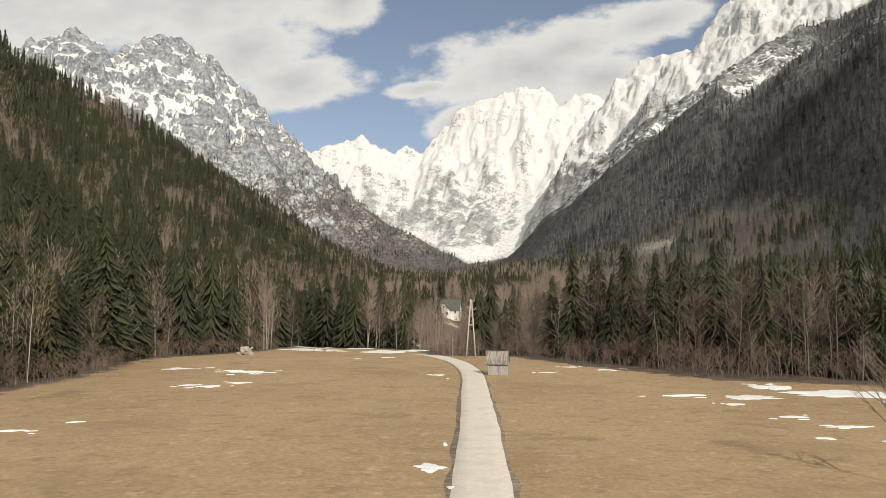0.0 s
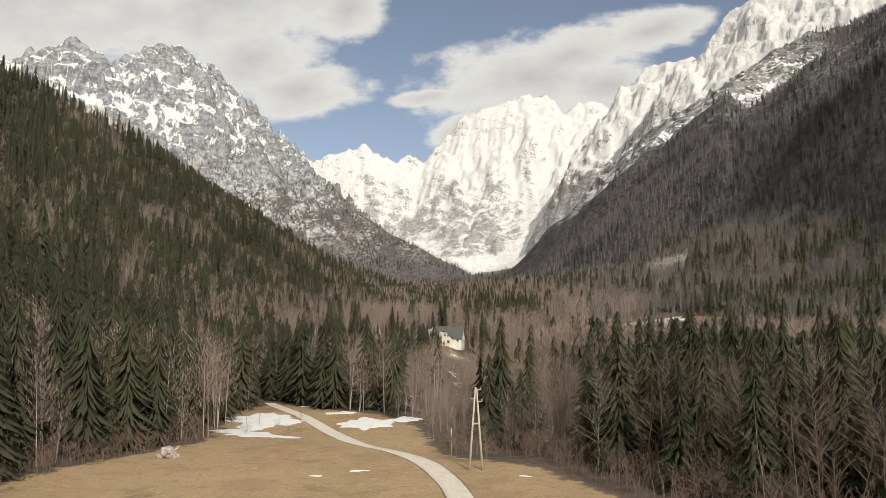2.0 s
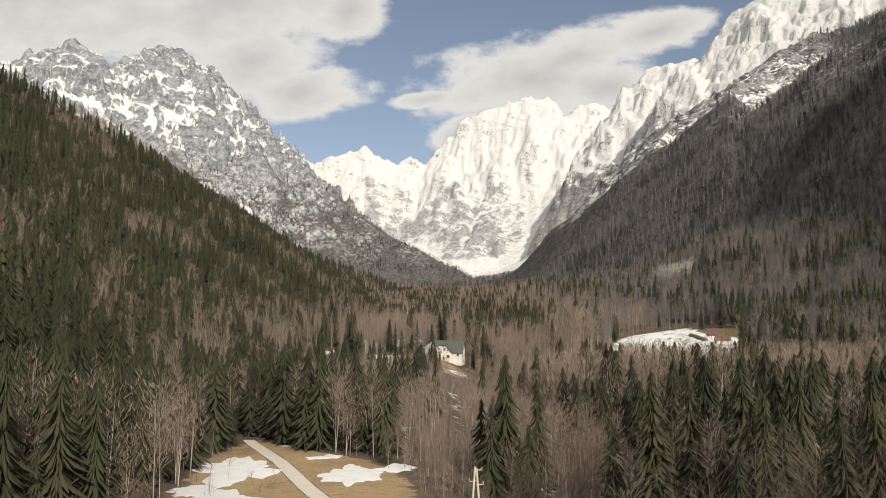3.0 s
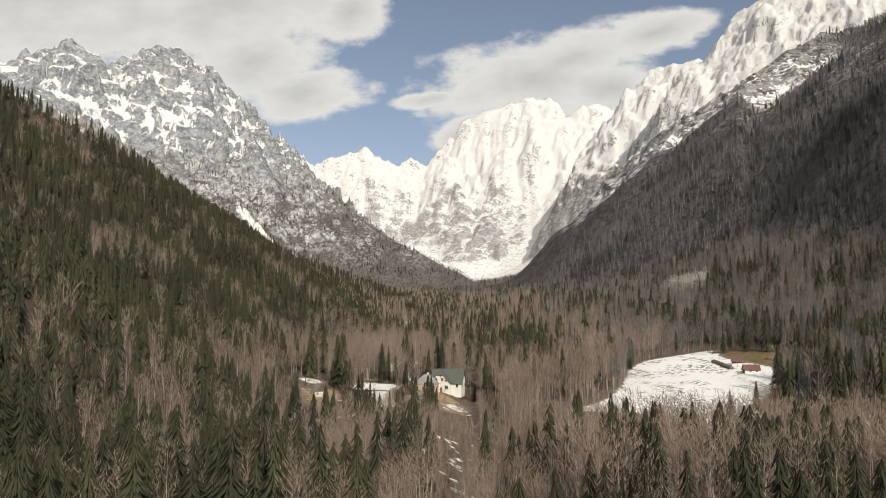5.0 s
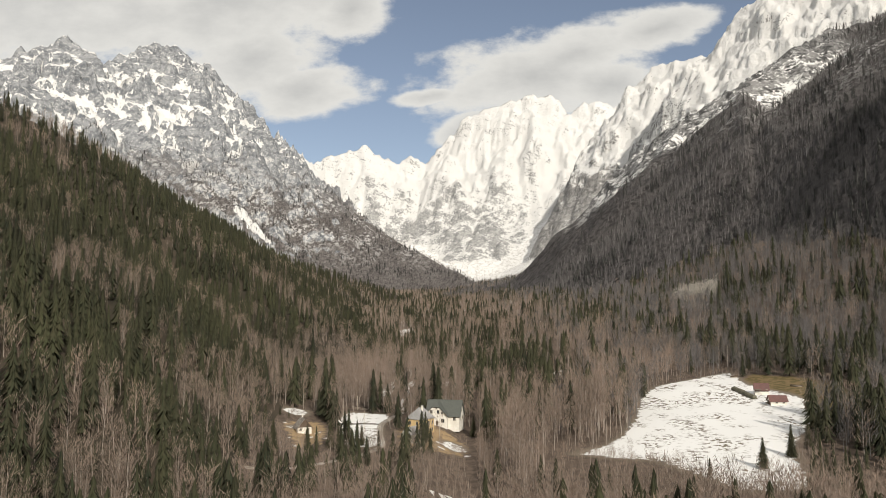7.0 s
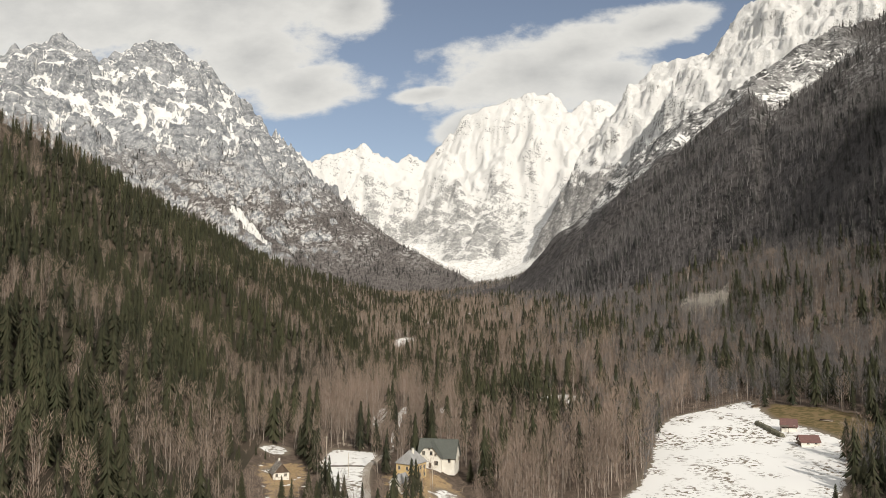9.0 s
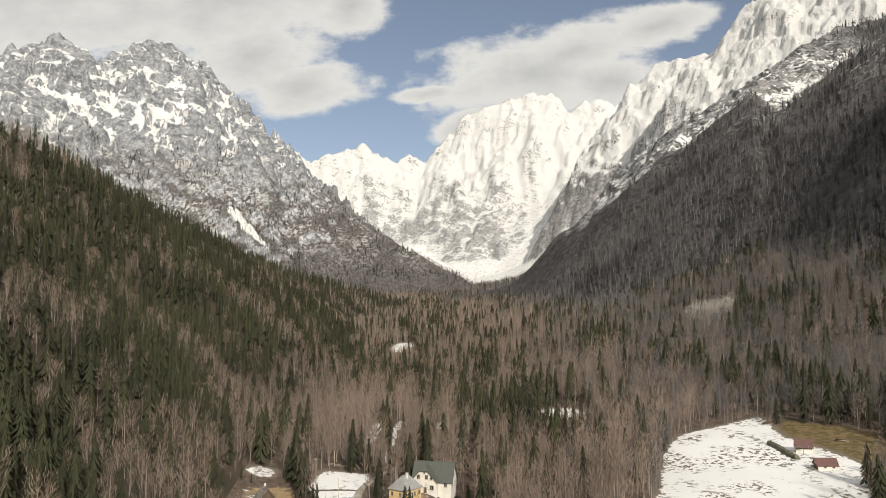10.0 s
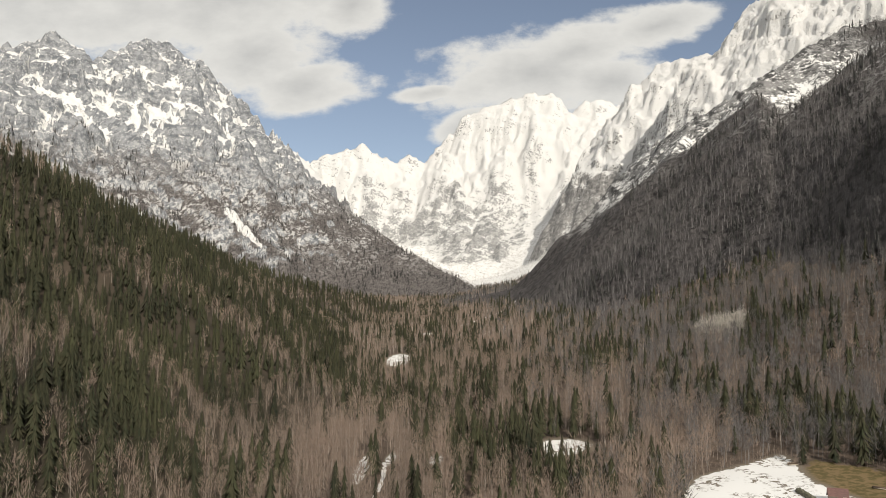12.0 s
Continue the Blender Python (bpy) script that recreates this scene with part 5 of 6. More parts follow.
MAT_ROOF_RED = plain_noise("dark_red_roofing", (0.125, 0.062, 0.055), (0.165, 0.085, 0.072), 3, 0.6, 0.4, (1, 0.3, 1), c=(0.105, 0.06, 0.055))
MAT_ROOF_BROWN = plain_noise("brown_roofing", (0.115, 0.09, 0.072), (0.17, 0.135, 0.11), 3, 0.8, 0.3, (1, 0.3, 1), c=(0.09, 0.07, 0.06))
MAT_DARKWOOD = plain_noise("dark_boards", (0.085, 0.06, 0.042), (0.13, 0.095, 0.07), 5, 0.8, 0.2, (1, 1, 0.12))
MAT_GLASS = plain_noise("window_glass", (0.03, 0.032, 0.035), (0.05, 0.052, 0.055), 1.0, 0.12, 0.6, bump_by=0.0)
MAT_FRAME = plain_noise("window_frame_paint", (0.55, 0.50, 0.42), (0.45, 0.40, 0.33), 4, 0.6, 0.3)
MAT_METAL = plain_noise("dull_grey_metal", (0.30, 0.30, 0.30), (0.40, 0.40, 0.39), 6, 0.5, 0.5)


def window_in(parent, x, y, z, w, h, facing, glass=MAT_GLASS):
    """A window in a wall: frame proud of the wall, recessed pane, sill. facing: the wall's outward direction."""
    ob = part("window", box(-w / 2, w / 2, -0.02, 0.02, -h / 2, h / 2), glass, parent, "dark glass window with a painted frame")
    turn = {"s": 0, "e": 90, "n": 180, "w": -90}[facing]
    ob.matrix_basis = pose(x, y, z, 0, 0, turn) @ Matrix.Translation((0, -0.025, 0))
    bm = bmesh.new()
    f = 0.09
    for a in ((-w / 2 - f, -w / 2, -h / 2 - f, h / 2 + f), (w / 2, w / 2 + f, -h / 2 - f, h / 2 + f), (-w / 2, w / 2, h / 2, h / 2 + f), (-w / 2, w / 2, -h / 2 - f, -h / 2), (-0.03, 0.03, -h / 2, h / 2)):
        bm_box(bm, a[0], a[1], -0.05, 0.03, a[2], a[3])
    part("window_frame", bm, MAT_FRAME, ob)
    part("window_sill", box(-w / 2 - 0.15, w / 2 + 0.15, -0.16, 0.02, -h / 2 - f - 0.07, -h / 2 - f), MAT_FRAME, ob)
    return ob


def door_in(parent, x, y, z, w, h, facing, material):
    ob = part("door", box(-w / 2, w / 2, -0.03, 0.03, 0, h, 0.01), material, parent, "plain wooden house door")
    turn = {"s": 0, "e": 90, "n": 180, "w": -90}[facing]
    ob.matrix_basis = pose(x, y, z, 0, 0, turn) @ Matrix.Translation((0, -0.03, 0))
    part("door_handle", box(w / 2 - 0.18, w / 2 - 0.08, -0.09, -0.03, 1.0, 1.06), MAT_METAL, ob)
    return ob


def gable_wall(w, l, eave, ridge, thick=0.0):
    """House body with gables at both ends; the ridge runs along y."""
    bm = bmesh.new()
    prof = [(-w / 2, -1.5), (w / 2, -1.5), (w / 2, eave), (0, ridge), (-w / 2, eave)]
    a, b = [bm.verts.new((x, -l / 2, z)) for x, z in prof], [bm.verts.new((x, l / 2, z)) for x, z in prof]
    bm.faces.new(a)
    bm.faces.new(b[::-1])
    for i in range(5):
        j = (i + 1) % 5
        bm.faces.new((a[i], b[i], b[j], a[j]))
    bmesh.ops.recalc_face_normals(bm, faces=bm.faces[:])
    return bm


def white_house():
    """A long house with a front gable wing; its main ridge runs along x, the wing's along y."""
    w, l, eave, ridge, over = 8.6, 14.6, 4.5, 10.4, 0.7
    gx, gy = 3.4, 455
    h = empty("house", pose(gx, gy, ground_at(gx, gy) + 0.2, 0, 0, -14), "white plastered house with a dark green half-hipped roof", "house")
    bm = bmesh.new()
    prof = [(-w / 2, -2.5), (w / 2, -2.5), (w / 2, eave), (0, ridge), (-w / 2, eave)]
    a, b = [bm.verts.new((-l / 2, y, z)) for y, z in prof], [bm.verts.new((l / 2, y, z)) for y, z in prof]
    bm.faces.new(a), bm.faces.new(b[::-1])
    for i in range(5):
        bm.faces.new((a[i], b[i], b[(i + 1) % 5], a[(i + 1) % 5]))
    bmesh.ops.recalc_face_normals(bm, faces=bm.faces[:])
    part("wall", bm, MAT_PLASTER_W, h)
    k = (ridge - eave) / (w / 2)
    e, top = w / 2 + over, ridge + 0.28
    for s in (-1, 1):
        part("roof", slab([(-l / 2 - over, s * e, eave - over * k + 0.28), (l / 2 + over, s * e, eave - over * k + 0.28), (l / 2 + over, 0, top), (-l / 2 - over, 0, top)], 0.22), MAT_ROOF_GREEN, h)
    # the wing: its gable faces the valley mouth, the tip of the gable is hipped
    cx, ww, reach, hip = -2.4, 9.6, 2.2, 2.0
    tall = ridge - 0.5
    kw = (tall - eave) / (ww / 2)
    f = hip / kw
    y0 = -w / 2 - reach
    bm = bmesh.new()
    prof = [(-ww / 2, -2.5), (ww / 2, -2.5), (ww / 2, eave), (f, tall - hip), (-f, tall - hip), (-ww / 2, eave)]
    a, b = [bm.verts.new((cx + x, y0, z)) for x, z in prof], [bm.verts.new((cx + x, -0.3, z)) for x, z in prof]
    bm.faces.new(a), bm.faces.new(b[::-1])
    for i in range(6):
        bm.faces.new((a[i], b[i], b[(i + 1) % 6], a[(i + 1) % 6]))
    bmesh.ops.recalc_face_normals(bm, faces=bm.faces[:])
    part("wing_wall", bm, MAT_PLASTER_W, h)
    t2 = tall + 0.28
    for s in (-1, 1):
        part("wing_roof", slab([(cx + s * (ww / 2 + 0.5), y0 - over, eave - 0.5 * kw + 0.28), (cx + s * (ww / 2 + 0.5), -0.3, eave - 0.5 * kw + 0.28), (cx, -0.3, t2), (cx, y0 + 1.6, t2), (cx + s * f, y0 - over, t2 - hip)], 0.2), MAT_ROOF_GREEN, h)
    part("wing_hip", slab([(cx - f, y0 - over, t2 - hip), (cx + f, y0 - over, t2 - hip), (cx, y0 + 1.6, t2)], 0.18), MAT_ROOF_GREEN, h)
    for x in (-2.2, 0.9):
        window_in(h, cx + x, y0, 6.0, 1.0, 1.4, "s")
    window_in(h, cx + 2.6, y0, 5.5, 0.7, 0.9, "s")
    window_in(h, cx + 0.1, y0, 7.5, 0.6, 0.5, "s")
    for x in (-2.6, 2.9):
        window_in(h, cx + x, y0, 2.3, 1.4, 1.5, "s")
    door_in(h, cx + 0.4, y0, 0.2, 1.1, 2.1, "s", MAT_DARKWOOD)
    for y in (-2.4, 1.8):
        window_in(h, l / 2, y, 3.0, 1.0, 1.4, "e")
    window_in(h, l / 2, 0, 6.4, 1.0, 1.3, "e")
    window_in(h, 5.2, -w / 2, 3.0, 1.0, 1.4, "s")


def yellow_house():
    w, l, eave, ridge, over = 7.8, 8.4, 6.5, 10.8, 0.5
    gx, gy = -6.8, 437
    h = empty("house", pose(gx, gy, ground_at(gx, gy) - 0.4, 0, 0, -34), "yellow plastered two-storey house with a grey hipped roof", "house")
    part("wall", box(-w / 2, w / 2, -l / 2, l / 2, -2.0, eave), MAT_PLASTER_Y, h)
    part("plinth", box(-w / 2 - 0.06, w / 2 + 0.06, -l / 2 - 0.06, l / 2 + 0.06, -2.0, 0.5), MAT_ROOF_GREY, h, "grey stone plinth")
    e, g, r2 = w / 2 + over, l / 2 + over, 1.6
    z0, z1 = eave - 0.25, ridge
    for s in (-1, 1):
        part("roof", slab([(s * e, -g, z0), (s * e, g, z0), (0, r2, z1), (0, -r2, z1)], 0.2), MAT_ROOF_GREY, h)
        part("roof", slab([(-e, s * g, z0), (e, s * g, z0), (0, s * r2, z1)], 0.2), MAT_ROOF_GREY, h)
    ch = part("chimney", box(0.6, 1.3, -0.6, 0.1, ridge - 1.4, ridge + 0.7, 0.03), MAT_PLASTER_W, h, "plastered chimney")
    part("chimney_cap", box(0.5, 1.4, -0.7, 0.2, ridge + 0.7, ridge + 0.82), MAT_ROOF_GREY, ch)
    for x in (-2.4, 1.2):
        for z in (1.9, 4.7):
            window_in(h, x, -l / 2, z, 0.9, 1.3, "s")
    for y in (-2.6, 0.4, 3.0):
        for z in (1.9, 4.7):
            window_in(h, w / 2, y, z, 0.9, 1.3, "e")
    door_in(h, 3.2, -l / 2, 0.1, 1.0, 2.1, "s", MAT_DARKWOOD)


def annex():
    w, l, eave, ridge = 4.6, 6.0, 3.0, 5.4
    gx, gy = -10.2, 424
    h = empty("outbuilding", pose(gx, gy, ground_at(gx, gy) - 0.3, 0, 0, -34), "small white outbuilding with a grey gable roof", "outbuilding")
    part("wall", gable_wall(w, l, eave, ridge - 0.1), MAT_PLASTER_W, h)
    k = (ridge - eave) / (w / 2)
    for s in (-1, 1):
        part("roof", slab([(s * (w / 2 + 0.4), -l / 2 - 0.4, eave - 0.4 * k + 0.12), (s * (w / 2 + 0.4), l / 2 + 0.4, eave - 0.4 * k + 0.12), (0, l / 2 + 0.4, ridge + 0.12), (0, -l / 2 - 0.4, ridge + 0.12)], 0.15), MAT_ROOF_GREY, h)
    window_in(h, -0.6, -l / 2, 1.7, 0.7, 0.9, "s")
    door_in(h, 0.9, -l / 2, 0, 0.95, 2.0, "s", MAT_DARKWOOD)


def cottage():
    w, l, eave, ridge, over = 5.8, 8.0, 2.3, 5.8, 0.6
    gx, gy = -56.2, 437
    h = empty("cottage", pose(gx, gy, ground_at(gx, gy) - 0.2, 0, 0, 22), "white cottage with a steep brown roof and boarded gable", "cottage")
    part("wall", gable_wall(w, l, eave, ridge - 0.1), MAT_PLASTER_W, h)
    k = (ridge - eave) / (w / 2)
    bm = bmesh.new()
    f = [bm.verts.new(p) for p in ((-w / 2 - 0.1, -l / 2 - 0.06, eave), (w / 2 + 0.1, -l / 2 - 0.06, eave), (0, -l / 2 - 0.06, ridge + 0.05))]
    bk = [bm.verts.new((v.co.x, -l / 2 + 0.02, v.co.z)) for v in f]
    bm.faces.new(f), bm.faces.new(bk[::-1])
    for i in range(3):
        bm.faces.new((f[i], bk[i], bk[(i + 1) % 3], f[(i + 1) % 3]))
    bmesh.ops.recalc_face_normals(bm, faces=bm.faces[:])
    part("gable_panel", bm, MAT_DARKWOOD, h, "dark boarded gable")
    # left slope paler: sunlight put into the colour by a lighter shingle
    for s in (-1, 1):
        part("roof", slab([(s * (w / 2 + over), -l / 2 - over, eave - over * k + 0.15), (s * (w / 2 + over), l / 2 + over, eave - over * k + 0.15), (0, l / 2 + over, ridge + 0.15), (0, -l / 2 - over, ridge + 0.15)], 0.16), MAT_ROOF_BROWN if s > 0 else MAT_SHINGLE, h)
    for x in (-1.7, 1.5):
        window_in(h, x, -l / 2, 1.5, 0.8, 1.0, "s")
    part("chimney", box(-0.3, 0.3, 1.0, 1.6, ridge - 0.8, ridge + 1.0, 0.03), MAT_PLASTER_W, h)


def barn():
    w, l, eave, ridge, over = 4.6, 6.8, 1.8, 3.9, 0.5
    gx, gy = 147.5, 449
    h = empty("barn", pose(gx, gy, ground_at(gx, gy) - 0.2, 0, 0, 83), "low white barn with a dark red metal roof in the snow", "barn")
    part("wall", gable_wall(w, l, eave, ridge - 0.1), MAT_PLASTER_W, h)
    k = (ridge - eave) / (w / 2)
    for s in (-1, 1):
        part("roof", slab([(s * (w / 2 + over), -l / 2 - over, eave - over * k + 0.15), (s * (w / 2 + over), l / 2 + over, eave - over * k + 0.15), (0, l / 2 + over, ridge + 0.15), (0, -l / 2 - over, ridge + 0.15)], 0.16), MAT_ROOF_RED, h)
    # dark slab painted in for the shade inside the open front
    part("gable_panel", box(-w / 2 + 0.2, w / 2 - 0.2, l / 2 - 0.02, l / 2 + 0.06, 0, eave), MAT_DARKWOOD, h, "dark panel standing for the shade in the open barn front")
    for y in (-2.0, 0.9):
        window_in(h, -w / 2, y, 1.2, 0.8, 0.7, "w")


def cabin():
    w, l, eave, ridge, over = 4.4, 5.8, 2.4, 5.0, 0.5
    gx, gy = 150, 471
    h = empty("cabin", pose(gx, gy, ground_at(gx, gy) - 0.2, 0, 0, 70), "wooden cabin with a steep brown roof and white base", "cabin")
    part("wall", gable_wall(w, l, eave, ridge - 0.1), MAT_DARKWOOD, h)
    part("plinth", box(-w / 2 - 0.08, w / 2 + 0.08, -l / 2 - 0.08, l / 2 + 0.08, -1.5, 1.4), MAT_PLASTER_W, h, "white plastered base")
    k = (ridge - eave) / (w / 2)
    for s in (-1, 1):
        part("roof", slab([(s * (w / 2 + over), -l / 2 - over, eave - over * k + 0.15), (s * (w / 2 + over), l / 2 + over, eave - over * k + 0.15), (0, l / 2 + over, ridge + 0.15), (0, -l / 2 - over, ridge + 0.15)], 0.16), MAT_ROOF_RED, h)
    for y in (-2, 1.5):
        window_in(h, -w / 2 - 0.08, y, 2.0, 0.9, 0.9, "w")
    porch = part("porch_roof", slab([(-w / 2 - 1.6, 0.2, 2.2), (-w / 2 - 1.6, 3.6, 2.2), (-w / 2, 3.6, 2.6), (-w / 2, 0.2, 2.6)], 0.1), MAT_ROOF_BROWN, h)
    for y in (0.4, 3.4):
        part("post", box(-w / 2 - 1.5, -w / 2 - 1.38, y - 0.06, y + 0.06, -1.0, 2.12), MAT_DARKWOOD, h)


def hay_hut():
    """The small shed beside the road: upright boards, shingled roof with a deep gable overhang."""
    r = random.Random(3)
    w, l, eave, ridge = 2.55, 2.3, 1.75, 3.15
    h = empty("hut", pose(7.6, 101.1, ground_at(7.6, 101.1) - 0.03, 0, 0, -11), "small weathered grey board hut with a shingled gable roof", "hut")
    # the ridge runs along x
    bm = bmesh.new()
    prof = [(-l / 2, -0.1), (l / 2, -0.1), (l / 2, eave), (0, ridge - 0.1), (-l / 2, eave)]
    a, b = [bm.verts.new((-w / 2 + 0.05, y, z)) for y, z in prof], [bm.verts.new((w / 2 - 0.05, y, z)) for y, z in prof]
    bm.faces.new(a), bm.faces.new(b[::-1])
    for i in range(5):
        bm.faces.new((a[i], b[i], b[(i + 1) % 5], a[(i + 1) % 5]))
    bmesh.ops.recalc_face_normals(bm, faces=bm.faces[:])
    body = part("wall", bm, MAT_DARKWOOD, h)
    for s in (-1, 1):
        n = 17
        for k in range(n):
            x0 = -w / 2 + k * w / n
            part("board", box(x0 + 0.006, x0 + w / n - 0.006, s * (l / 2 + 0.0), s * (l / 2 + 0.022 + r.uniform(0, 0.008)), r.uniform(-0.06, 0.04), eave - 0.03) if s > 0 else box(x0 + 0.006, x0 + w / n - 0.006, -(l / 2 + 0.022 + r.uniform(0, 0.008)), -l / 2, r.uniform(-0.06, 0.04), eave - 0.03), MAT_OLDWOOD, body)
        for k in range(15):
            y0 = -l / 2 + k * l / 15
            zt = eave + (ridge - eave) * (1 - abs(y0 + l / 30) / (l / 2)) - 0.15
            x = s * w / 2
            part("board", box(min(x, x - s * 0.045), max(x, x - s * 0.045), y0 + 0.006, y0 + l / 15 - 0.006, r.uniform(-0.06, 0.04), zt), MAT_OLDWOOD, body)
        for c in (-1, 1):
            part("corner_post", box(s * w / 2 - 0.07, s * w / 2 + 0.07, c * l / 2 - 0.07, c * l / 2 + 0.07, -0.1, eave), MAT_OLDWOOD, h)
    over, side = 0.28, 0.42
    k = (ridge - eave) / (l / 2)
    for s in (-1, 1):
        deck = part("roof", slab([(-w / 2 - side, s * (l / 2 + over), eave - over * k), (w / 2 + 0.1, s * (l / 2 + over), eave - over * k), (w / 2 + 0.1, 0, ridge), (-w / 2 - side, 0, ridge)], 0.05), MAT_DARKWOOD, h, "weathered grey shingle roof")
        rows, n = 5, 20
        tot = w + side + 0.1
        for q in range(rows):
            for c in range(n):
                f0, f1 = q / rows, min(1.0, (q + 1.25) / rows)
                x0 = -w / 2 - side + c * tot / n + r.uniform(-0.01, 0.01)
                ya, yb = (l / 2 + over) * (1 - f0) + 0.03 * r.uniform(-1, 1), (l / 2 + over) * (1 - f1)
                za, zb = ridge - k * ya, ridge - k * yb
                lift = 0.035 + r.uniform(0, 0.015)
                part("shingle", slab([(x0 + 0.004, s * ya, za + lift), (x0 + tot / n - 0.004, s * ya, za + lift), (x0 + tot / n - 0.004, s * yb, zb + 0.02), (x0 + 0.004, s * yb, zb + 0.02)], 0.018), MAT_SHINGLE, deck)
    part("ridge_board", box(-w / 2 - side, w / 2 + 0.12, -0.1, 0.1, ridge + 0.01, ridge + 0.06), MAT_SHINGLE, h)
    part("sill", box(-w / 2 + 0.9, w / 2 + 0.15, -l / 2 - 0.3, -l / 2 - 0.12, 0, 0.12), MAT_OLDWOOD, h, "pale timber lying against the wall")


def pole_stick(name, a, b, ra, rb, material, parent, sides=8):
    a, b = Vector(a), Vector(b)
    bm = bmesh.new()
    bmesh.ops.create_cone(bm, cap_ends=True, segments=sides, radius1=ra, radius2=rb, depth=(b - a).length)
    bmesh.ops.transform(bm, matrix=Matrix.Translation((a + b) / 2) @ (b - a).to_track_quat("Z", "Y").to_matrix().to_4x4(), verts=bm.verts)
    for f in bm.faces:
        f.smooth = len(f.verts) == 4
    return part(name, bm, material, parent)


def a_frame_pole():
    gx, gy = 5.1, 134.5
    z = ground_at(gx, gy)
    h = empty("utility_pole", pose(gx, gy, z, 0, 0, 4), "pale wooden A-frame power line pole with crossarms", "utility pole")
    pole_stick("leg", (-0.95, 0, -0.6), (-0.06, 0, 10.6), 0.16, 0.10, MAT_POLE, h)
    pole_stick("leg", (0.85, 0.1, -0.6), (0.10, 0.05, 10.4), 0.16, 0.10, MAT_POLE, h)
    pole_stick("brace", (-0.52, 0, 5.9), (0.45, 0.05, 5.9), 0.09, 0.09, MAT_POLE, h)
    for x0, x1, zz in ((-0.75, 0.12, 9.1), (0.0, 0.85, 8.75), (0.0, 0.7, 10.25)):
        arm = pole_stick("crossarm", (x0, 0.05, zz), (x1, 0.05, zz), 0.05, 0.05, MAT_POLE, h)
        xe = x0 + 0.06 if abs(x0) > abs(x1) else x1 - 0.06
        pole_stick("insulator", (xe, 0.05, zz + 0.04), (xe, 0.05, zz + 0.3), 0.07, 0.05, MAT_METAL, arm)


def line_pole(gx, gy, height, lean=0.0, arm=True):
    h = empty("utility_pole", pose(gx, gy, ground_at(gx, gy), lean, 0, 20), "single pale wooden telephone pole", "utility pole", "village telephone poles")
    pole_stick("post", (0, 0, -0.6), (0, 0, height), 0.14, 0.10, MAT_POLE, h)
    if arm:
        a = pole_stick("crossarm", (-0.8, 0.1, height - 0.7), (0.8, 0.1, height - 0.7), 0.06, 0.06, MAT_POLE, h)
        for x in (-0.7, 0.7):
            pole_stick("insulator", (x, 0.1, height - 0.65), (x, 0.1, height - 0.38), 0.07, 0.05, MAT_METAL, a)


def boulder_heap():
    """A heap of pale roots and stones at the field's edge."""
    r = random.Random(9)
    gx, gy = -38, 143
    h = empty("stone_heap", pose(gx, gy, ground_at(gx, gy)), "brownish heap of pale stones and grubbed roots on the grass", "stone heap")
    for k in range(16):
        bm = bmesh.new()
        bmesh.ops.create_icosphere(bm, subdivisions=2, radius=1.0)
        s = r.uniform(0.3, 0.62)
        for v in bm.verts:
            v.co *= 1 + 0.35 * noise.noise(v.co * 1.6 + Vector((k * 5, 0, 0)))
        a, d = r.uniform(0, math.tau), r.uniform(0, 1.3) * (1 if k < 10 else 0.5)
        bmesh.ops.transform(bm, matrix=pose(d * math.cos(a) * 1.3, d * math.sin(a), 0.25 + (0.75 if k >= 10 else 0) + r.uniform(-0.1, 0.2), r.uniform(0, 90), r.uniform(0, 90), 0) @ Matrix.Diagonal((s * 1.3, s, s * 0.8, 1)), verts=bm.verts)
        part("stone", bm, MAT_STONE, h)
    for k in range(3):
        a = r.uniform(0, math.tau)
        pole_stick("root", (0.3 * math.cos(a), 0.3 * math.sin(a), 0.7), (1.5 * math.cos(a), 1.3 * math.sin(a), r.uniform(0.5, 1.9)), 0.09, 0.03, MAT_POLE, h, 5)


MAT_STONE = plain_noise("pale_limestone", (0.26, 0.215, 0.18), (0.48, 0.42, 0.37), 2.5, 0.9, 0.2, c=(0.15, 0.115, 0.09), depth=0.05)
white_house()
yellow_house()
annex()
cottage()
barn()
cabin()
hay_hut()
a_frame_pole()
for gx, gy, hh, arm in ((-43, 462.7, 9.5, True), (-30.7, 438.9, 9, False), (-39.2, 484.7, 6.5, False), (1.4, 422.3, 8.8, True), (8.5, 250, 9.0, False), (2.0, 152, 4.0, False)):
    line_pole(gx, gy, hh, 0, arm)
boulder_heap()


def garden_wall():
    """A low dry wall that holds up the snowy yard."""
    r = random.Random(5)
    h = empty("garden_wall", pose(-34.4, 452.8, 0), "low dark stone wall along the snowy yard", "garden wall")
    for k in range(30):
        x = -43 + 17.2 * (k + 0.5) / 30
        z = ground_at(x, 452.8)
        part("stone", box(x + 34.4 - 0.28, x + 34.4 + 0.27, -0.25 - r.uniform(0, 0.08), 0.25, z - 0.3, z + r.uniform(0.4, 0.6), 0.05), MAT_STONE_DARK, h)


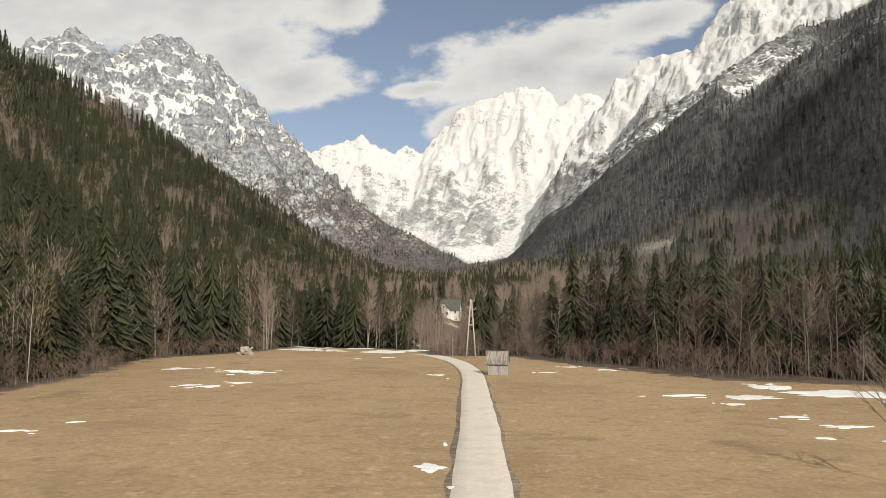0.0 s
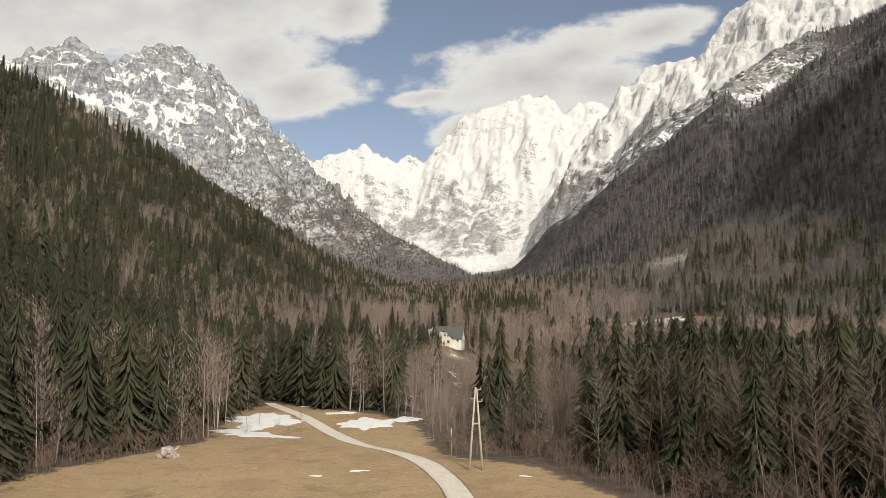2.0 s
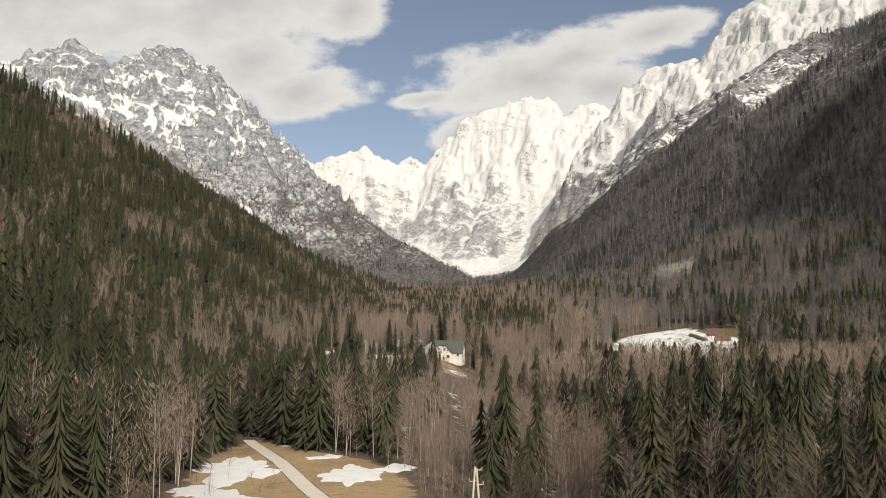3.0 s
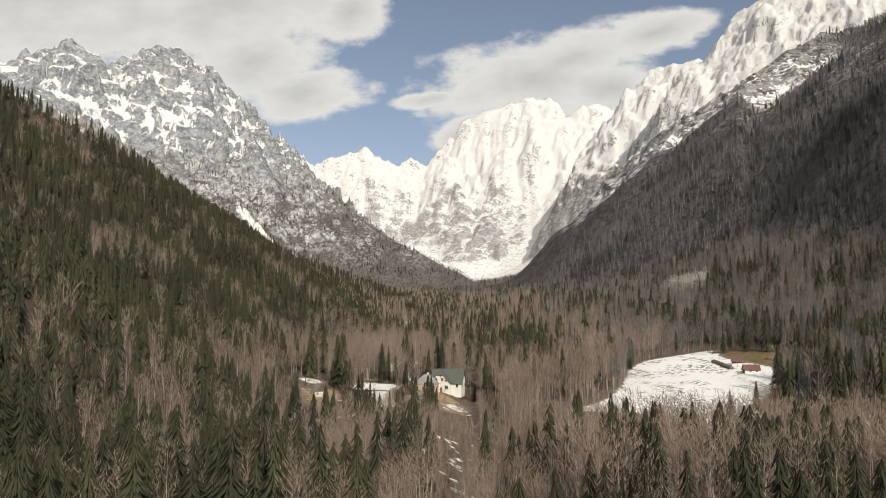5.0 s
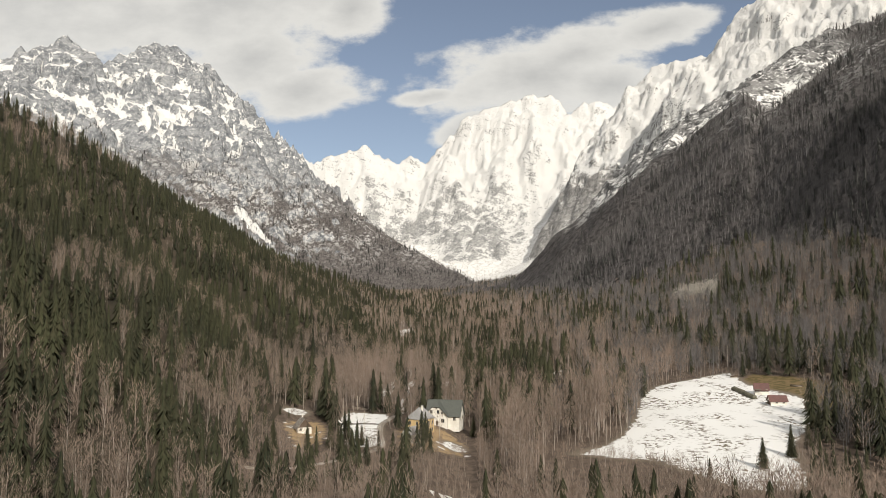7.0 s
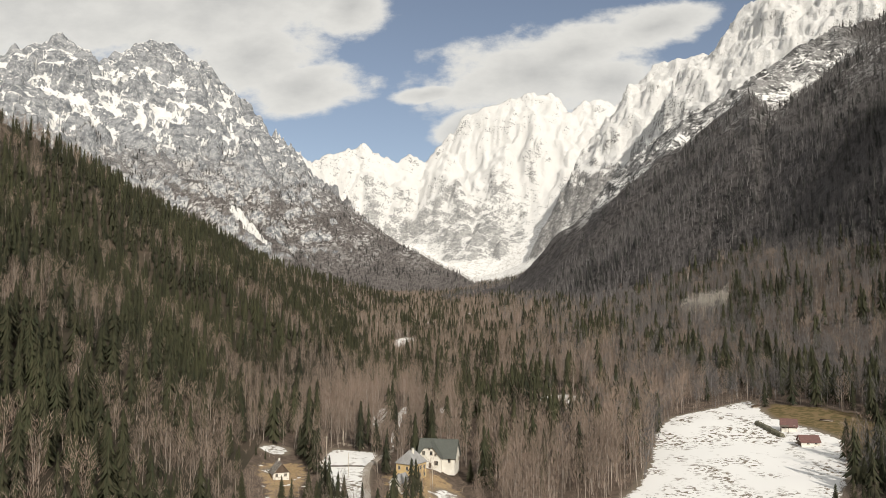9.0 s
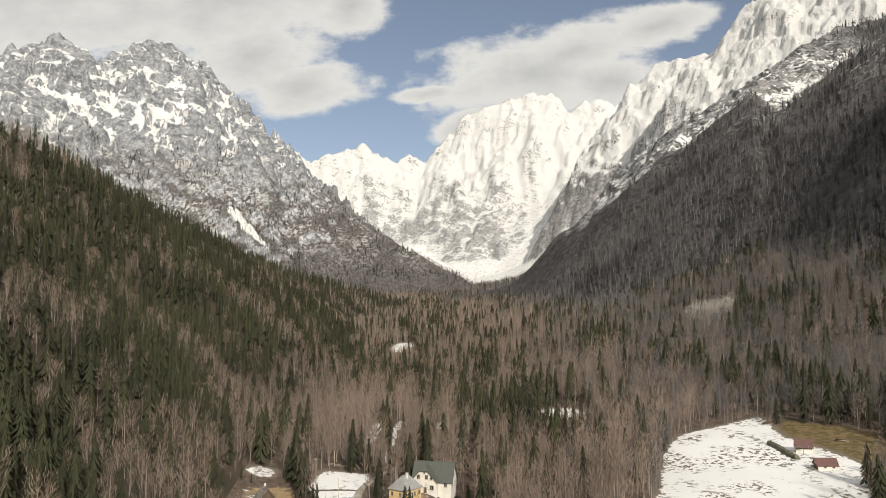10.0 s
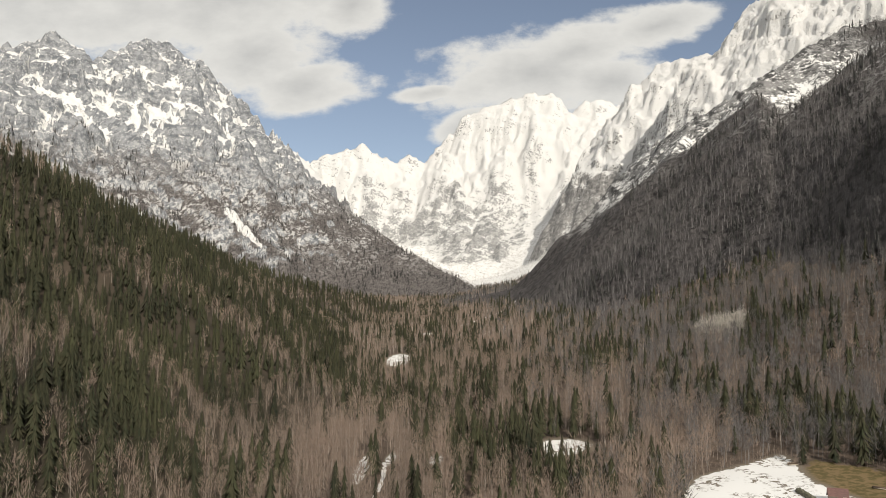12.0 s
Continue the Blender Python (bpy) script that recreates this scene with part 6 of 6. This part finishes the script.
def rail_fence(x0, y0, x1, y1, n):
    h = empty("fence", pose(x0, y0, ground_at(x0, y0)), "pale weathered wooden rail fence at the wood's edge", "fence")
    pts = []
    for k in range(n):
        x, y = x0 + (x1 - x0) * k / (n - 1), y0 + (y1 - y0) * k / (n - 1)
        pts.append(Vector((x - x0, y - y0, ground_at(x, y) - ground_at(x0, y0))))
        pole_stick("post", pts[-1] - Vector((0, 0, 0.3)), pts[-1] + Vector((0, 0, 1.15)), 0.07, 0.06, MAT_POLE, h, 6)
    for a, b in zip(pts, pts[1:]):
        for z in (0.5, 0.95):
            pole_stick("rail", a + Vector((0, 0, z)), b + Vector((0, 0, z)), 0.06, 0.06, MAT_POLE, h, 6)


def hedge():
    """A clipped hedge beside the cabin: a lumpy mass with twigs standing out of it."""
    r = random.Random(8)
    a, b = Vector((141.9, 484, 0)), Vector((143.4, 462, 0))
    h = empty("hedge", pose(a.x, a.y, ground_at(a.x, a.y)), "clipped grey-green hedge in the snow beside the cabin", "hedge")
    vs, fs, rows, ring = [], [], 60, 12
    for k in range(rows):
        p = a.lerp(b, k / (rows - 1))
        z = ground_at(p.x, p.y) - ground_at(a.x, a.y)
        for q in range(ring):
            t = math.pi * q / (ring - 1)
            n = noise.noise(Vector((k * 0.45, q * 0.6, 2.0))) * 0.35 + r.uniform(-0.12, 0.12)
            e = 1.0 if 0 < k < rows - 1 else 0.3
            vs.append((p.x - a.x + math.cos(t) * (1.15 + n) * e, p.y - a.y + r.uniform(-0.1, 0.1), z - 0.2 + math.sin(t) ** 0.6 * (1.75 + n) * e))
    for k in range(rows - 1):
        for q in range(ring - 1):
            i = k * ring + q
            fs.append((i, i + 1, i + ring + 1, i + ring))
    new("foliage", meshed("foliage", vs, fs, MAT_HEDGE, False)).parent = h
    tv, tf = [], []
    for k in range(900):
        i = r.randrange(len(vs))
        p = Vector(vs[i])
        d = Vector((r.uniform(-1, 1), r.uniform(-1, 1), r.uniform(0, 1.2))).normalized() * r.uniform(0.15, 0.4)
        w = Vector((r.uniform(-1, 1), r.uniform(-1, 1), 0)) * 0.05
        tri_add(tv, tf, p + w, p - w, p + d)
    new("twigs", meshed("twigs", [tuple(v) for v in tv], tf, MAT_HEDGE, False)).parent = h


def log_pile(gx, gy, n, turn, label):
    r = random.Random(int(gx))
    h = empty("log_pile", pose(gx, gy, ground_at(gx, gy), 0, 0, turn), label, "log pile")
    for k in range(n):
        y, z = (k % 4) * 0.5 - 0.8 + r.uniform(-0.1, 0.1), 0.2 + (k // 4) * 0.38
        l = r.uniform(1.6, 3.0)
        pole_stick("log", (-l, y, z + r.uniform(-0.05, 0.1)), (l, y + r.uniform(-0.4, 0.4), z + r.uniform(-0.05, 0.2)), 0.22, 0.17, MAT_DARKWOOD if k % 3 else MAT_POLE, h, 8)


MAT_STONE_DARK = plain_noise("dark_wall_stone", (0.10, 0.09, 0.08), (0.18, 0.16, 0.14), 2.0, 0.9, 0.2, c=(0.07, 0.06, 0.055))
MAT_HEDGE = plain_noise("hedge_twigs", (0.11, 0.105, 0.075), (0.20, 0.185, 0.14), 1.5, 0.9, 0.1, c=(0.085, 0.09, 0.055))
garden_wall()
rail_fence(-42.2, 486.6, -28.2, 480.8, 9)
hedge()
log_pile(156, 518.5, 11, 20, "heap of dark felled logs half in the snow")
log_pile(171, 481, 6, -35, "pale and dark logs lying on the grass slope")


# ---- shrubs along the field's edge ----
def shrubs():
    r = random.Random(31)
    shapes = [bare_shape(r, 1.0, 30, 5, 3, 2.4, 1.15, 5) for _ in range(4)]
    made = []
    for tr, cr in shapes:
        ob = empty("shrub", pose(0, 0, 0), "leafless brown thicket of thin twigs at the field edge", "shrub", "bare shrubs of the field edge")
        for i in range(0, len(tr[0]), 30):
            sel = tr[1][(tr[1] >= i).all(1) & (tr[1] < i + 30).all(1)] - i
            new("stem", meshed("stem", tr[0][i:i + 30], sel, MAT_TRUNK)).parent = ob
        new("crown", meshed("crown", *cr, MAT_SHRUB, False)).parent = ob
        made.append(ob)
    first = list(made)
    spots = []
    edge = [(-47, 70), (-48, 95), (-51, 118), (-51, 131), (-45, 145), (-38, 156), (-37, 162)]
    for p in curve_points(edge, 1.5):
        spots.append((p.x - r.uniform(-1.5, 1), p.y + r.uniform(-1, 1), r.uniform(2.0, 3.6)))
        spots.append((p.x - r.uniform(1.0, 4), p.y + r.uniform(-1, 1), r.uniform(3.2, 5.6)))
    edge = [(8, 145), (14, 139), (22, 120), (29, 106), (35, 96), (48, 90), (58, 80)]
    for p in curve_points(edge, 1.5):
        spots.append((p.x + r.uniform(-0.5, 2), p.y + r.uniform(-0.5, 1.5), r.uniform(1.6, 3.2)))
        spots.append((p.x + r.uniform(2, 5), p.y + r.uniform(1, 4), r.uniform(3.0, 5.0)))
        spots.append((p.x + r.uniform(4, 9), p.y + r.uniform(3, 7), r.uniform(3.5, 6.0)))
    for p in curve_points([(2, 148), (0, 165), (-3, 190), (-6, 212)], 1.6):
        spots.append((p.x + r.uniform(0, 7), p.y + r.uniform(-1, 2), r.uniform(2.0, 4.0)))
    for x, y, s in ((-46, 141, 2.0), (-43, 146, 1.6), (-35, 172, 2.6), (-29, 181, 2.2), (-42, 188, 3.0), (-33, 190, 2.0)):
        spots.append((x, y, s))
    for x, y, s in spots:
        m = pose(x, y, ground_at(x, y) - 0.08, 0, 0, r.uniform(0, 360))
        k = r.randrange(4)
        if first[k]:
            ob, first[k] = first[k], None
        else:
            ob = copy_thing(made[k], m)
        ob.matrix_basis = m @ Matrix.Diagonal((s * 1.1, s * 1.1, s, 1))


shrubs()


def lone_trees():
    r = random.Random(77)
    for x, y, s, spread, bark, twig in ((22.8, 38.0, 7, 1.7, MAT_TRUNK, MAT_TRUNK), (20.5, 133, 13, 1.2, MAT_PALE_BARK, MAT_PALE_BARK), (-37, 190, 7.5, 0.5, MAT_PALE_BARK, MAT_TRUNK), (-26, 178, 6, 0.4, MAT_PALE_BARK, MAT_TRUNK), (-56, 137, 10, 0.7, MAT_PALE_BARK, MAT_TRUNK),
                                        (-58, 128, 13, 0.75, MAT_PALE_BARK, MAT_TRUNK), (-52, 121, 12, 0.8, MAT_PALE_BARK, MAT_PALE_BARK), (-50.8, 93, 14.5, 0.55, MAT_PALE_BARK, MAT_WILLOW), (-52, 151, 14, 0.5, MAT_PALE_BARK, MAT_TRUNK), (-53, 158, 15, 0.5, MAT_PALE_BARK, MAT_TRUNK), (-36, 176, 13, 0.5, MAT_PALE_BARK, MAT_TRUNK)):
        tr, cr = bare_shape(r, s, 30, 7, 5, 1.8 if spread > 1.6 else 0.6, spread)
        ob = empty("bare_tree", pose(x, y, ground_at(x, y) - 0.1), "leafless tree with yellow-green willow twigs" if twig is MAT_WILLOW else "tall leafless tree with pale spreading branches", "tree")
        new("trunk", meshed("trunk", *tr, bark)).parent = ob
        new("crown", meshed("crown", *cr, twig, False)).parent = ob


def unseen_shade_trees():
    """Unseen leafless trees added by the field's near corner to shade the grass."""
    r = random.Random(41)
    for x, y, s in ((34, 22, 11), (37, 30, 12), (41, 36, 13), (45, 27, 13), (39, 18, 12), (47, 41, 12), (52, 35, 14), (44, 12, 13)):
        tr, cr = bare_shape(r, s, 30, 7, 5, 1.5, 1.15)
        ob = empty("bare_tree", pose(x, y, ground_at(x, y) - 0.1), "tall leafless tree out of view, added to shade the field corner", "tree")
        new("trunk", meshed("trunk", *tr, MAT_TRUNK)).parent = ob
        new("crown", meshed("crown", *cr, MAT_TRUNK, False)).parent = ob


lone_trees()
unseen_shade_trees()
